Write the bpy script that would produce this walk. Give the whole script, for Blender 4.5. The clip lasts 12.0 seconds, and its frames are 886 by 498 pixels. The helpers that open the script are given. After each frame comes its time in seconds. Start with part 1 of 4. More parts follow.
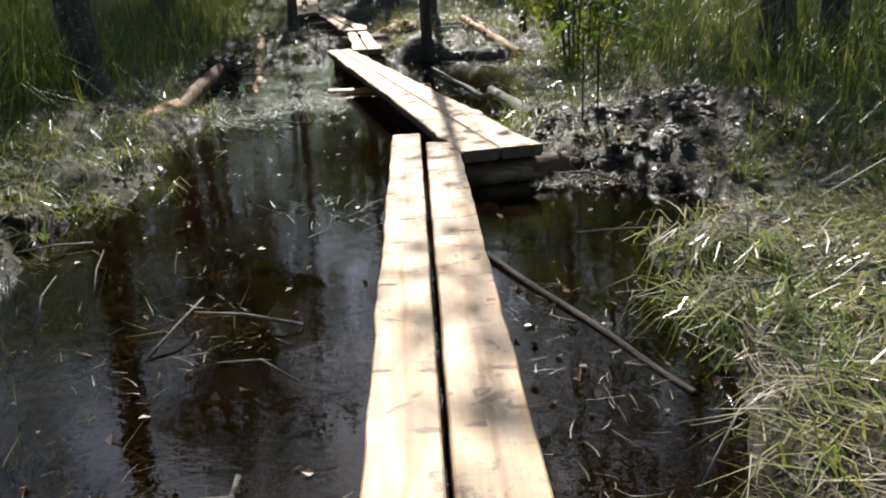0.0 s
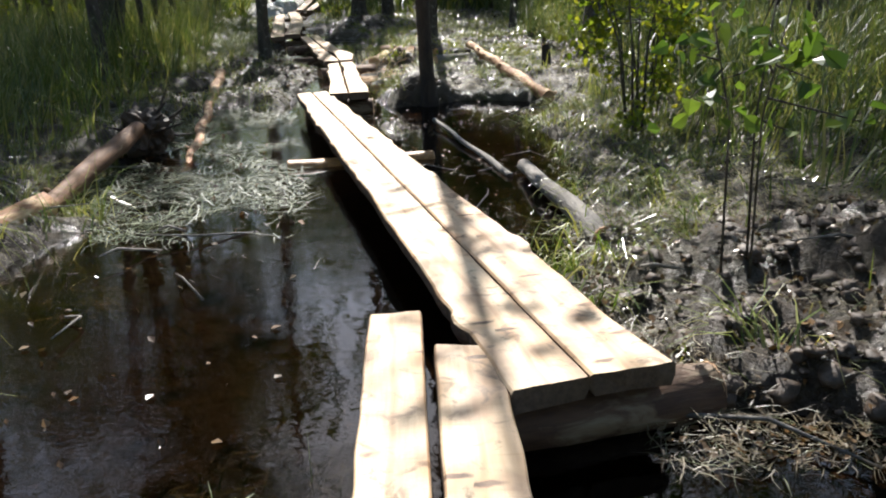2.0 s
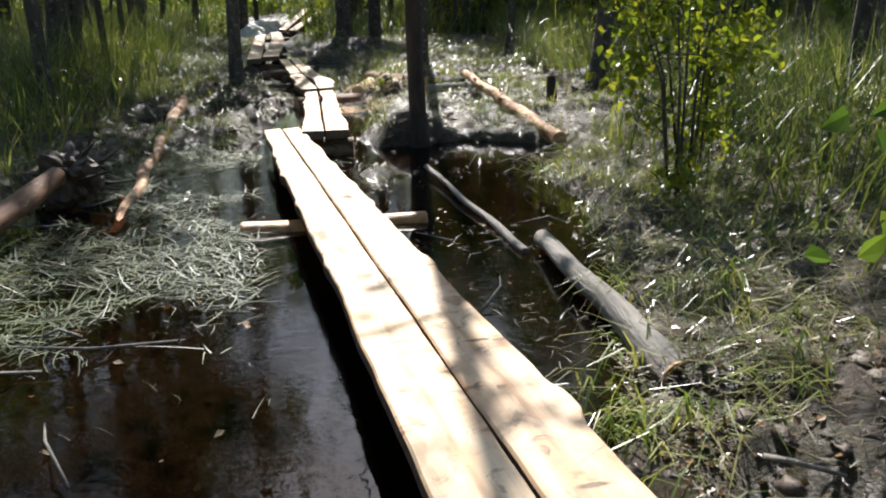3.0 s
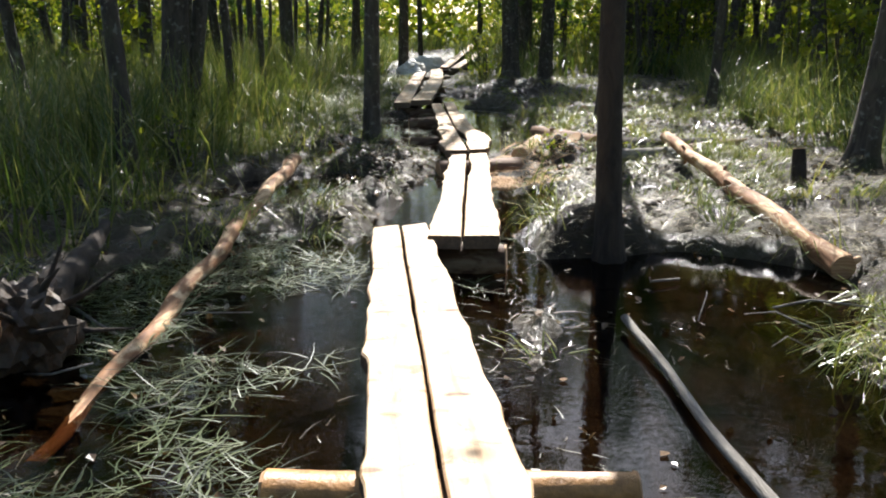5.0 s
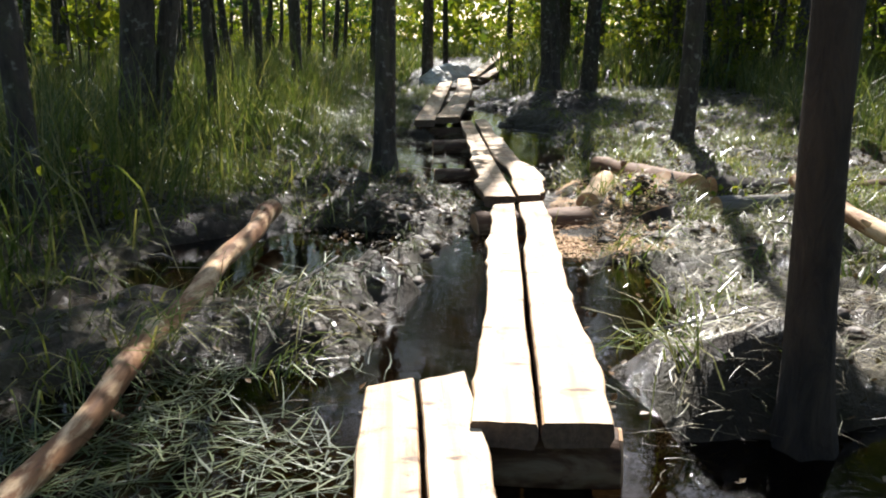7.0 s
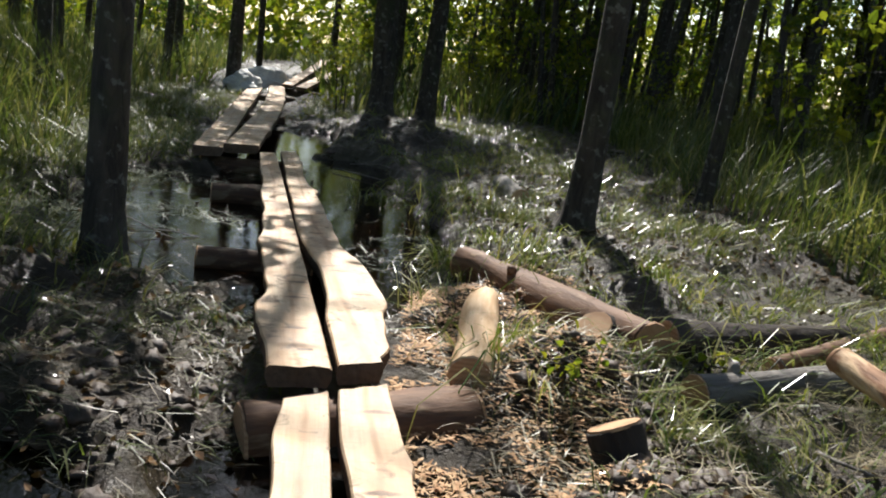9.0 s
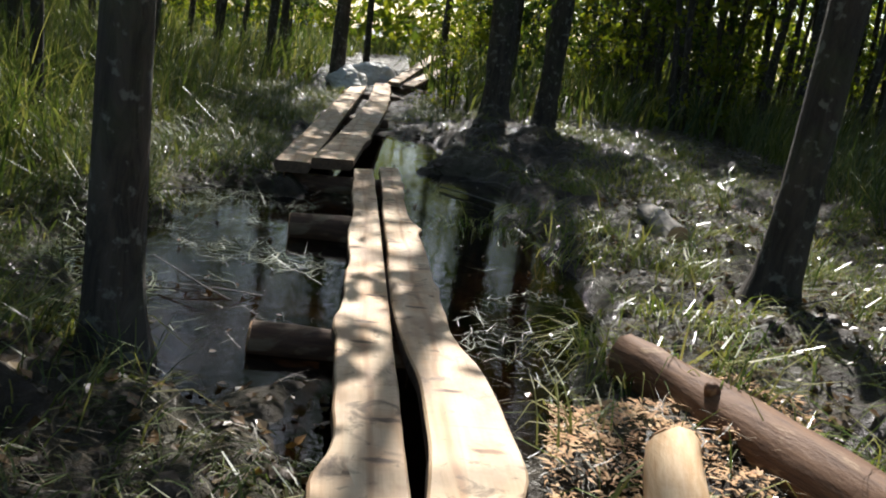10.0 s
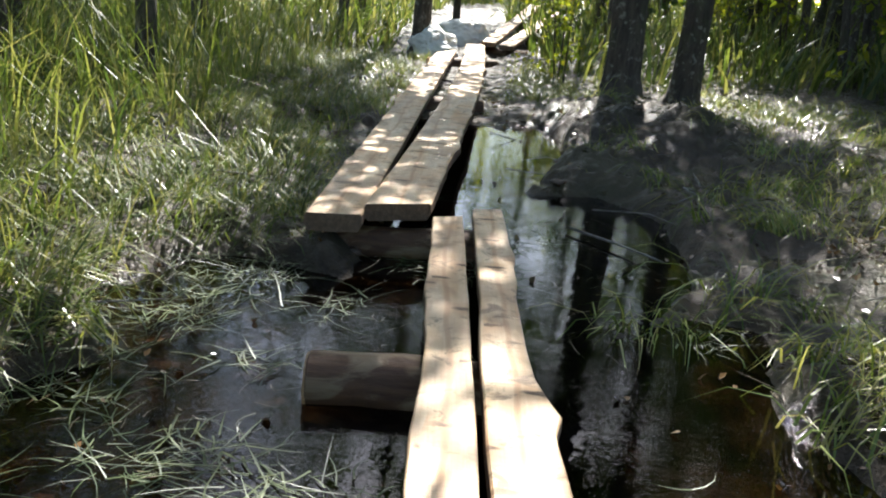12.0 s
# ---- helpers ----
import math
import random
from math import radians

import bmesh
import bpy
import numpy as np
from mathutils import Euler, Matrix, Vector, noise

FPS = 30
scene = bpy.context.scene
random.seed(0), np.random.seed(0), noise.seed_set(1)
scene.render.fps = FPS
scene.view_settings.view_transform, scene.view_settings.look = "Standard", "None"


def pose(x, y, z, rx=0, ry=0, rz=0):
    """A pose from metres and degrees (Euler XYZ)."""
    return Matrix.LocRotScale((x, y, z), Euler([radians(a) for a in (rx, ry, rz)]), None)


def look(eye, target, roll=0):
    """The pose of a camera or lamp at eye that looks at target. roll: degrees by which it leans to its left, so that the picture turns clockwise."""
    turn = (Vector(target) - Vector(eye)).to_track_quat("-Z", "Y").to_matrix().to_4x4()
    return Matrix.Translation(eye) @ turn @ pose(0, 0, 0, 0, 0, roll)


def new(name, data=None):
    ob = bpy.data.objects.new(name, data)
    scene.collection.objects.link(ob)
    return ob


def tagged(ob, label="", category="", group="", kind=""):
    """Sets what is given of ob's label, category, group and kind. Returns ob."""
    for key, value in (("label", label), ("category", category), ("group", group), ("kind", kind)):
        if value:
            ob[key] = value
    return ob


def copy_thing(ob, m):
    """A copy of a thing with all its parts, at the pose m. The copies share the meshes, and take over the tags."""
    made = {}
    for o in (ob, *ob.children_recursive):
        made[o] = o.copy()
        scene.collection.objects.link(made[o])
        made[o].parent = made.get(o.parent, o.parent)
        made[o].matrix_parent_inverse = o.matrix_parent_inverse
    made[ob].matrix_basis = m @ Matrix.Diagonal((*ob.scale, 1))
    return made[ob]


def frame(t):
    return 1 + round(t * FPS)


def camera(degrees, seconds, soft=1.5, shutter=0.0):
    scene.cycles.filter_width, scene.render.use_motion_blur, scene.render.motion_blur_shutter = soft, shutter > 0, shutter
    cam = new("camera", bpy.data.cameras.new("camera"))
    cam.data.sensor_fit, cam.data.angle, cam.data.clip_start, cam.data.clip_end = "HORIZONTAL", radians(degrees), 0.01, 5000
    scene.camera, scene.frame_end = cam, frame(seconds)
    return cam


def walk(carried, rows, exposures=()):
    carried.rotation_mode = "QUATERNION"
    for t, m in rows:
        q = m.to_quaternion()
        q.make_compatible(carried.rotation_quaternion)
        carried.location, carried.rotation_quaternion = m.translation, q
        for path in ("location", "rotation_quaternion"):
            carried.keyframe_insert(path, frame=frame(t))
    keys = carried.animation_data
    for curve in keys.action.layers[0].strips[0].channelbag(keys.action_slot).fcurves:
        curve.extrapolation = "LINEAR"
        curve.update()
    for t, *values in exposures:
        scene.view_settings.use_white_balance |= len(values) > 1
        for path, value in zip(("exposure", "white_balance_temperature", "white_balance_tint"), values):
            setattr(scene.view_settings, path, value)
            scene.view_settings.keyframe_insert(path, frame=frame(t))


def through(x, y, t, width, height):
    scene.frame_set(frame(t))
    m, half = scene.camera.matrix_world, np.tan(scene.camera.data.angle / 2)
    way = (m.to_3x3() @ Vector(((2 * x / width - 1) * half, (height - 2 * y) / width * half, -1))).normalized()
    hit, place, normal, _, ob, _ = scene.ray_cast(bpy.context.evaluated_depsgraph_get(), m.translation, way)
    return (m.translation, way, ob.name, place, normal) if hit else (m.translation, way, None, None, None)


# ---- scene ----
cam = camera(55.0, 12.0, soft=2.0)
PATH = [
    (0, (0.294, 0.252, 1.353), (0.241, 2.143, 0.704), -2.0),
    (0.5, (0.262, 0.993, 1.365), (0.185, 2.883, 0.716), -2.0),
    (1, (0.235, 1.703, 1.376), (0.153, 3.595, 0.732), -2.3),
    (1.5, (0.214, 2.447, 1.372), (0.14, 4.342, 0.737), -2.4),
    (2, (0.158, 3.157, 1.386), (0.112, 5.056, 0.759), -2.1),
    (2.5, (0.119, 3.81, 1.387), (0.106, 5.715, 0.778), -1.4),
    (2.7, (0.099, 4.086, 1.375), (0.104, 5.994, 0.776), -1.0),
    (4.3, (-0.071, 6.554, 1.326), (-0.3, 8.473, 0.81), 1.1),
    (4.5, (-0.12, 6.786, 1.325), (-0.39, 8.7, 0.812), 1.0),
    (5, (-0.178, 7.284, 1.325), (-0.549, 9.184, 0.823), 0.0),
    (5.5, (-0.286, 7.861, 1.295), (-0.712, 9.752, 0.803), 0.1),
    (6, (-0.418, 8.367, 1.299), (-0.868, 10.251, 0.802), -0.1),
    (6.5, (-0.564, 8.889, 1.299), (-1.01, 10.773, 0.795), 0.3),
    (6.7, (-0.628, 9.146, 1.283), (-1.069, 11.032, 0.785), 0.2),
    (8.3, (-1.124, 11.607, 1.205), (-1.241, 13.554, 0.766), 5.0),
    (8.5, (-1.143, 11.882, 1.216), (-1.192, 13.834, 0.781), 5.7),
    (9, (-1.194, 12.536, 1.236), (-1.176, 14.489, 0.803), 7.4),
    (9.5, (-1.268, 13.184, 1.257), (-1.356, 15.13, 0.802), 7.2),
    (10, (-1.433, 13.992, 1.236), (-1.65, 15.923, 0.761), 7.7),
    (10.5, (-1.546, 14.602, 1.269), (-1.86, 16.508, 0.752), 6.9),
    (11, (-1.678, 15.2, 1.287), (-2.049, 17.083, 0.725), 6.0),
    (11.5, (-1.83, 15.851, 1.296), (-2.229, 17.718, 0.701), 5.4),
    (12, (-1.972, 16.474, 1.307), (-2.392, 18.331, 0.694), 4.9),
]
EXPOSURES = [(0, 0.88), (1, 1.1), (2.5, 1.15), (5.5, 1.35), (7, 1.2), (8.5, 0.85), (9, 0.75), (10, 0.8), (11, 1.45), (11.5, 1.95), (12, 2.1)]
walk(cam, [(t, look(eye, target, roll)) for t, eye, target, roll in PATH], EXPOSURES)

# ---- sky and sun: low-canopy forest, sun ahead and a little to the left ----
SUN_EL, SUN_AZ = radians(44), radians(-3)      # azimuth from +y towards +x
sun_way = Vector((math.sin(SUN_AZ) * math.cos(SUN_EL), math.cos(SUN_AZ) * math.cos(SUN_EL), math.sin(SUN_EL)))
world = bpy.data.worlds.new("sky")
scene.world = world
world.use_nodes = True
wn = world.node_tree.nodes
sky = wn.new("ShaderNodeTexSky")
sky.sky_type, sky.sun_disc, sky.sun_elevation, sky.sun_rotation = "NISHITA", False, SUN_EL, SUN_AZ
wn["Background"].inputs["Strength"].default_value = 0.11
world.node_tree.links.new(sky.outputs[0], wn["Background"].inputs["Color"])
sun = new("sun", bpy.data.lights.new("sun", "SUN"))
sun.data.energy, sun.data.angle, sun.data.color = 5.0, radians(0.53), (1.0, 0.96, 0.91)
sun.matrix_world = look(sun_way * 60, (0, 0, 0))


# ---- materials ----
class Mat:
    """A small helper round one node material."""

    def __init__(self, name):
        self.m = bpy.data.materials.new(name)
        self.m.use_nodes = True
        self.t = self.m.node_tree
        self.b = self.t.nodes["Principled BSDF"]
        self.out = self.t.nodes["Material Output"]

    def node(self, kind, **inputs):
        n = self.t.nodes.new("ShaderNode" + kind)
        for k, v in inputs.items():
            self.put(n.inputs[k.replace("_", " ")], v)
        return n

    def put(self, socket, v):
        if isinstance(v, bpy.types.NodeSocket):
            self.t.links.new(v, socket)
        else:
            socket.default_value = v

    def set(self, **inputs):
        for k, v in inputs.items():
            self.put(self.b.inputs[k.replace("_", " ")], v)
        return self

    def coords(self, scale=(1, 1, 1), kind="Object"):
        n = self.node("Mapping", Vector=self.node("TexCoord").outputs[kind], Scale=scale)
        return n.outputs[0]

    def noise(self, vec, scale, detail=4, rough=0.6, distort=0.0):
        n = self.node("TexNoise", Vector=vec, Scale=scale, Detail=detail, Roughness=rough, Distortion=distort)
        return n.outputs["Fac"]

    def ramp(self, fac, *stops):
        n = self.node("ValToRGB", Fac=fac)
        e = n.color_ramp.elements
        while len(e) < len(stops):
            e.new(0.5)
        for el, (p, c) in zip(e, stops):
            el.position = p
            el.color = (*c, 1) if len(c) == 3 else c
        return n.outputs["Color"]

    def mix(self, fac, a, b, mode="MIX"):
        n = self.t.nodes.new("ShaderNodeMix")
        n.data_type, n.blend_type = "RGBA", mode
        self.put(n.inputs[0], fac)
        self.put(n.inputs[6], a if isinstance(a, bpy.types.NodeSocket) else (*a, 1))
        self.put(n.inputs[7], b if isinstance(b, bpy.types.NodeSocket) else (*b, 1))
        return n.outputs[2]

    def math(self, op, a, b=0.0):
        n = self.t.nodes.new("ShaderNodeMath")
        n.operation = op
        self.put(n.inputs[0], a)
        self.put(n.inputs[1], b)
        return n.outputs[0]

    def bump(self, height, strength=0.4, distance=0.02):
        n = self.node("Bump", Height=height, Strength=strength, Distance=distance)
        self.put(self.b.inputs["Normal"], n.outputs[0])
        return n.outputs[0]

    def random(self):
        return self.t.nodes.new("ShaderNodeObjectInfo").outputs["Random"]

    def island(self):
        return self.t.nodes.new("ShaderNodeNewGeometry").outputs["Random Per Island"]


def sawn_pine():
    """Fresh sawn pine, grain along the local y axis, with knots, orange heart streaks and muddy wear."""
    m = Mat("sawn_pine")
    off = m.node("CombineXYZ", X=m.math("MULTIPLY", m.random(), 7.0), Y=m.math("MULTIPLY", m.random(), 31.0)).outputs[0]
    base = m.node("VectorMath", ).outputs[0].node
    m.put(base.inputs[0], m.node("TexCoord").outputs["Object"])
    m.put(base.inputs[1], off)
    p = base.outputs[0]
    long = m.node("Mapping", Vector=p, Scale=(1, 0.045, 1)).outputs[0]
    grain = m.noise(long, 80, 5, 0.6, 0.4)
    broad = m.noise(m.node("Mapping", Vector=p, Scale=(1, 0.12, 1)).outputs[0], 9, 3, 0.5, 0.8)
    col = m.ramp(broad, (0.28, (0.54, 0.34, 0.18)), (0.45, (0.67, 0.49, 0.30)), (0.62, (0.76, 0.60, 0.40)), (0.80, (0.60, 0.39, 0.22)))
    col = m.mix(m.ramp(grain, (0.45, (0.0,) * 3), (0.75, (0.35,) * 3)), col, (0.44, 0.25, 0.12))
    # heart line down the middle of the plank
    local = m.node("SeparateXYZ", Vector=m.node("TexCoord").outputs["Object"]).outputs[0]
    wander = m.math("MULTIPLY", m.math("SUBTRACT", m.noise(m.node("Mapping", Vector=p, Scale=(0.0, 1.1, 0)).outputs[0], 1.0, 2), 0.5), 0.12)
    heart = m.math("ABSOLUTE", m.math("ADD", local, wander))
    col = m.mix(m.ramp(heart, (0.0, (0.6,) * 3), (0.007, (0.45,) * 3), (0.012, (0.0,) * 3)), col, (0.30, 0.15, 0.07))
    col = m.mix(m.ramp(heart, (0.0, (0.35,) * 3), (0.05, (0.0,) * 3)), col, (0.55, 0.30, 0.14))
    # short dark knots across the grain, each in an orange halo
    cell = m.node("Mapping", Vector=p, Scale=(5.5, 2.4, 0)).outputs[0]
    spot = m.node("TexVoronoi", Vector=cell, Scale=1.0).outputs["Position"]
    gap = m.node("VectorMath").outputs[0].node
    gap.operation = "SUBTRACT"
    m.put(gap.inputs[0], m.mix(0.06, cell, m.node("TexNoise", Vector=p, Scale=26.0).outputs["Color"], "ADD"))
    m.put(gap.inputs[1], spot)
    mark = m.node("VectorMath").outputs[1].node
    mark.operation = "LENGTH"
    m.put(mark.inputs[0], m.node("Mapping", Vector=gap.outputs[0], Scale=(3.3, 24.0, 0)).outputs[0])
    halo = m.node("VectorMath").outputs[1].node
    halo.operation = "LENGTH"
    m.put(halo.inputs[0], m.node("Mapping", Vector=gap.outputs[0], Scale=(2.6, 5.0, 0)).outputs[0])
    col = m.mix(m.ramp(halo.outputs["Value"], (0.3, (0.5,) * 3), (1.0, (0.0,) * 3)), col, (0.62, 0.34, 0.16))
    some = m.ramp(m.noise(p, 3.7, 2), (0.38, (0.0,) * 3), (0.46, (1.0,) * 3))
    col = m.mix(m.math("MULTIPLY", some, m.ramp(mark.outputs["Value"], (0.55, (0.95,) * 3), (1.0, (0.0,) * 3))), col, (0.07, 0.035, 0.018))
    # orange sapwood along both edges, and blade marks across the plank
    edge = m.ramp(m.math("ABSOLUTE", m.math("ADD", local, m.math("MULTIPLY", wander, 0.5))), (0.055, (0.0,) * 3), (0.10, (0.45,) * 3))
    col = m.mix(m.math("MULTIPLY", edge, m.ramp(m.noise(m.node("Mapping", Vector=p, Scale=(2.0, 0.9, 1)).outputs[0], 2.0, 3), (0.40, (0.0,) * 3), (0.58, (1.0,) * 3))), col, (0.60, 0.31, 0.13))
    blade = m.noise(m.node("Mapping", Vector=p, Scale=(1.3, 26.0, 1)).outputs[0], 1.7, 3, 0.6, 0.6)
    col = m.mix(m.ramp(blade, (0.60, (0.0,) * 3), (0.68, (0.32,) * 3)), col, (0.42, 0.23, 0.11))
    stain = m.noise(p, 3.2, 5, 0.65)
    col = m.mix(m.ramp(stain, (0.45, (0.0,) * 3), (0.62, (0.65,) * 3)), col, (0.34, 0.20, 0.11))
    mud = m.noise(p, 9.0, 5, 0.65, 0.9)
    col = m.mix(m.ramp(mud, (0.56, (0.0,) * 3), (0.66, (0.8,) * 3)), col, (0.15, 0.09, 0.05))
    tread = m.noise(m.node("Mapping", Vector=p, Scale=(1.0, 0.55, 1)).outputs[0], 6.0, 3, 0.5, 0.5)
    col = m.mix(m.ramp(tread, (0.55, (0.0,) * 3), (0.66, (0.45,) * 3)), col, (0.27, 0.155, 0.08))
    scuff = m.noise(m.node("Mapping", Vector=p, Scale=(7, 30, 9)).outputs[0], 1.2, 3, 0.7, 2.0)
    m.set(Base_Color=col, Roughness=m.ramp(stain, (0.3, (0.75,) * 3), (0.8, (0.45,) * 3)))
    m.bump(m.math("ADD", grain, m.math("MULTIPLY", scuff, 0.6)), 0.35, 0.006)
    return m.m


def cut_wood():
    m = Mat("cut_wood")
    rings = m.node("TexWave", Vector=m.coords(), Scale=18, Distortion=3.0)
    rings.wave_type = "RINGS"
    col = m.mix(rings.outputs["Fac"], (0.40, 0.22, 0.11), (0.52, 0.32, 0.17))
    m.set(Base_Color=m.mix(m.ramp(m.noise(m.coords(), 6), (0.5, (0,) * 3), (0.8, (0.6,) * 3)), col, (0.22, 0.12, 0.07)), Roughness=0.8)
    return m.m


def bark(name, dark, light, scale, moss=0.0, lichen=0.0, stretch=0.22):
    m = Mat(name)
    p = m.coords((1, 1, stretch))
    ridge = m.noise(p, scale, 7, 0.68, 0.8)
    col = m.ramp(ridge, (0.32, dark), (0.62, light))
    col = m.mix(m.math("MULTIPLY", m.random(), 0.45), col, tuple(0.5 * c for c in dark))
    if moss:
        col = m.mix(m.ramp(m.noise(m.coords(), 3.0), (0.5, (0,) * 3), (0.7, (moss,) * 3)), col, (0.07, 0.10, 0.03))
    if lichen:
        col = m.mix(m.ramp(m.noise(m.coords(), 13.0, 5), (0.57, (0,) * 3), (0.64, (lichen,) * 3)), col, (0.40, 0.42, 0.36))
    m.set(Base_Color=col, Roughness=0.9)
    m.bump(ridge, 0.9, 0.03)
    return m.m


def peeled_log(name="flaking_pine_bark", wet=1.0, line=0.53):
    """Pine log, part of whose thin orange bark has flaked away from the pale wood. wet scales all its colours."""
    m = Mat(name)
    flake = m.noise(m.coords((1, 1, 0.4)), 9, 5, 0.6, 0.7)
    fine = m.noise(m.coords((1, 1, 0.15)), 40, 5)
    dark = m.ramp(fine, (0.3, (0.16 * wet, 0.068 * wet, 0.03 * wet)), (0.7, (0.40 * wet, 0.20 * wet, 0.09 * wet)))
    pale = m.ramp(fine, (0.3, (0.55 * wet, 0.33 * wet, 0.16 * wet)), (0.7, (0.74 * wet, 0.55 * wet, 0.34 * wet)))
    m.set(Base_Color=m.mix(m.ramp(flake, (line - 0.05, (0,) * 3), (line + 0.05, (1,) * 3)), dark, pale), Roughness=0.75)
    m.bump(m.math("ADD", flake, m.math("MULTIPLY", fine, 0.3)), 0.6, 0.015)
    return m.m


def wet_mud():
    m = Mat("wet_mud")
    p = m.coords()
    a, b, c = m.noise(p, 1.1, 5), m.noise(p, 14, 7, 0.7), m.noise(p, 70, 4, 0.7)
    col = m.ramp(b, (0.3, (0.018, 0.012, 0.008)), (0.55, (0.048, 0.034, 0.021)), (0.75, (0.075, 0.056, 0.034)))
    col = m.mix(m.ramp(a, (0.45, (0,) * 3), (0.7, (0.55,) * 3)), col, (0.06, 0.062, 0.022))
    col = m.mix(m.ramp(c, (0.62, (0,) * 3), (0.74, (0.5,) * 3)), col, (0.22, 0.17, 0.10))
    m.set(Base_Color=col, Roughness=m.ramp(m.noise(p, 4, 5), (0.40, (0.22,) * 3), (0.60, (0.80,) * 3)), Specular_IOR_Level=0.4)
    m.bump(m.math("ADD", b, m.math("MULTIPLY", c, 0.5)), 0.9, 0.05)
    return m.m


def bog_water():
    """Clear tea-brown water: almost still, with fine crossing ripples in places."""
    m = Mat("bog_water")
    p = m.coords()
    stir = m.ramp(m.noise(p, 0.9, 4, 0.6, 0.4), (0.42, (0.12,) * 3), (0.62, (1.0,) * 3))
    swell = m.noise(p, 5, 3, 0.5)
    fine = m.noise(m.node("Mapping", Vector=p, Scale=(1.0, 1.7, 1.0)).outputs[0], 24, 3, 0.55, 0.5)
    m.set(Base_Color=(0.012, 0.0042, 0.0011, 1), Roughness=0.0, IOR=1.33, Transmission_Weight=1.0)
    m.bump(m.math("ADD", m.math("MULTIPLY", swell, 0.5), m.math("MULTIPLY", m.math("MULTIPLY", fine, stir), 0.30)), 0.12, 0.03)
    return m.m


def leafy(name, colours, through=0.5, rough=0.5):
    """Thin leaves or blades: each island takes its own colour, and lets part of the light through."""
    m = Mat(name)
    n = len(colours)
    col = m.ramp(m.island(), *[(0.05 + 0.9 * i / max(1, n - 1), c) for i, c in enumerate(colours)])
    col = m.mix(m.math("MULTIPLY", m.noise(m.coords(), 0.9, 3), 0.55), col, tuple(0.55 * x for x in colours[0]))
    m.set(Base_Color=col, Roughness=rough, Specular_IOR_Level=0.45)
    tr = m.node("BsdfTranslucent", Color=m.mix(0.6, col, (1.0, 1.0, 0.25), "MULTIPLY"))
    tr2 = m.node("MixShader", Fac=through)
    m.put(tr2.inputs[1], m.b.outputs[0])
    m.put(tr2.inputs[2], tr.outputs[0])
    m.put(m.out.inputs["Surface"], tr2.outputs[0])
    return m.m


def plain(name, colour, rough=0.7, noise_scale=8.0, vary=0.35):
    m = Mat(name)
    f = m.noise(m.coords(), noise_scale, 6, 0.65)
    m.set(Base_Color=m.mix(m.ramp(f, (0.35, (0,) * 3), (0.7, (1,) * 3)), tuple(c * (1 - vary) for c in colour), colour), Roughness=rough)
    m.bump(f, 0.5, 0.02)
    return m.m


PINE, CUT, PEELED, MUD, WATER = sawn_pine(), cut_wood(), peeled_log(), wet_mud(), bog_water()
# soaked end grain and bark, darkened further to hold the shade on these faces
SHADED_END_GRAIN = plain("shaded_wet_end_grain", (0.17, 0.105, 0.062), 0.7, 40, 0.5)
SHADED_WANE = bark("shaded_bark_edge", (0.045, 0.026, 0.016), (0.20, 0.11, 0.06), 22, stretch=1.0)
STRIPPED = peeled_log("stripped_pine", 1.0, 0.30)
WET_ORANGE = plain("wet_orange_pine", (0.56, 0.27, 0.075), 0.45, 14, 0.55)
# torn and soaked bark, darkened also for the shade on the logs' near sides
BARKED = peeled_log("shaded_torn_pine_bark", 0.5, 0.64)
SHADED_SOAKED = peeled_log("shaded_soaked_pine_bark", 0.30, 0.55)
BARK = bark("grey_bark", (0.018, 0.015, 0.012), (0.095, 0.078, 0.062), 14, moss=0.35, lichen=0.3)
BARK_WET = bark("dark_wet_bark", (0.014, 0.010, 0.008), (0.060, 0.042, 0.028), 14, stretch=0.3)
BARK_GREY = bark("weathered_grey_wood", (0.10, 0.09, 0.08), (0.34, 0.31, 0.27), 18, stretch=0.12)
GRASS = leafy("green_grass", [(0.055, 0.088, 0.025), (0.105, 0.148, 0.038), (0.18, 0.22, 0.06), (0.33, 0.31, 0.13)], 0.5, 0.40)
SEDGE = leafy("pale_sedge", [(0.10, 0.16, 0.035), (0.21, 0.27, 0.065), (0.36, 0.36, 0.12), (0.48, 0.43, 0.20)], 0.40, 0.27)
STRAW = leafy("wet_dead_straw", [(0.06, 0.043, 0.023), (0.12, 0.088, 0.045), (0.24, 0.185, 0.10), (0.085, 0.10, 0.035)], 0.15, 0.42)
MAT = leafy("wet_cut_sedge", [(0.020, 0.036, 0.012), (0.045, 0.075, 0.020), (0.085, 0.125, 0.036), (0.16, 0.19, 0.07)], 0.25, 0.48)
# straw of the sunny banks, paler for the sunlight put into its colour
PALE = leafy("sunlit_pale_straw", [(0.20, 0.155, 0.085), (0.34, 0.28, 0.16), (0.44, 0.38, 0.24), (0.20, 0.20, 0.08)], 0.2, 0.40)
LEAF = leafy("canopy_leaf", [(0.045, 0.09, 0.02), (0.07, 0.13, 0.025), (0.10, 0.16, 0.03)], 0.45, 0.45)
BRIGHT_LEAF = leafy("young_birch_leaf", [(0.12, 0.18, 0.02), (0.22, 0.27, 0.03), (0.34, 0.33, 0.035)], 0.65, 0.35)
SAPLING_LEAF = leafy("sapling_leaf", [(0.07, 0.13, 0.025), (0.10, 0.17, 0.03), (0.15, 0.21, 0.04)], 0.55, 0.3)
LITTER = leafy("fallen_leaf", [(0.05, 0.032, 0.018), (0.12, 0.07, 0.03), (0.26, 0.14, 0.05), (0.20, 0.16, 0.10)], 0.1, 0.28)
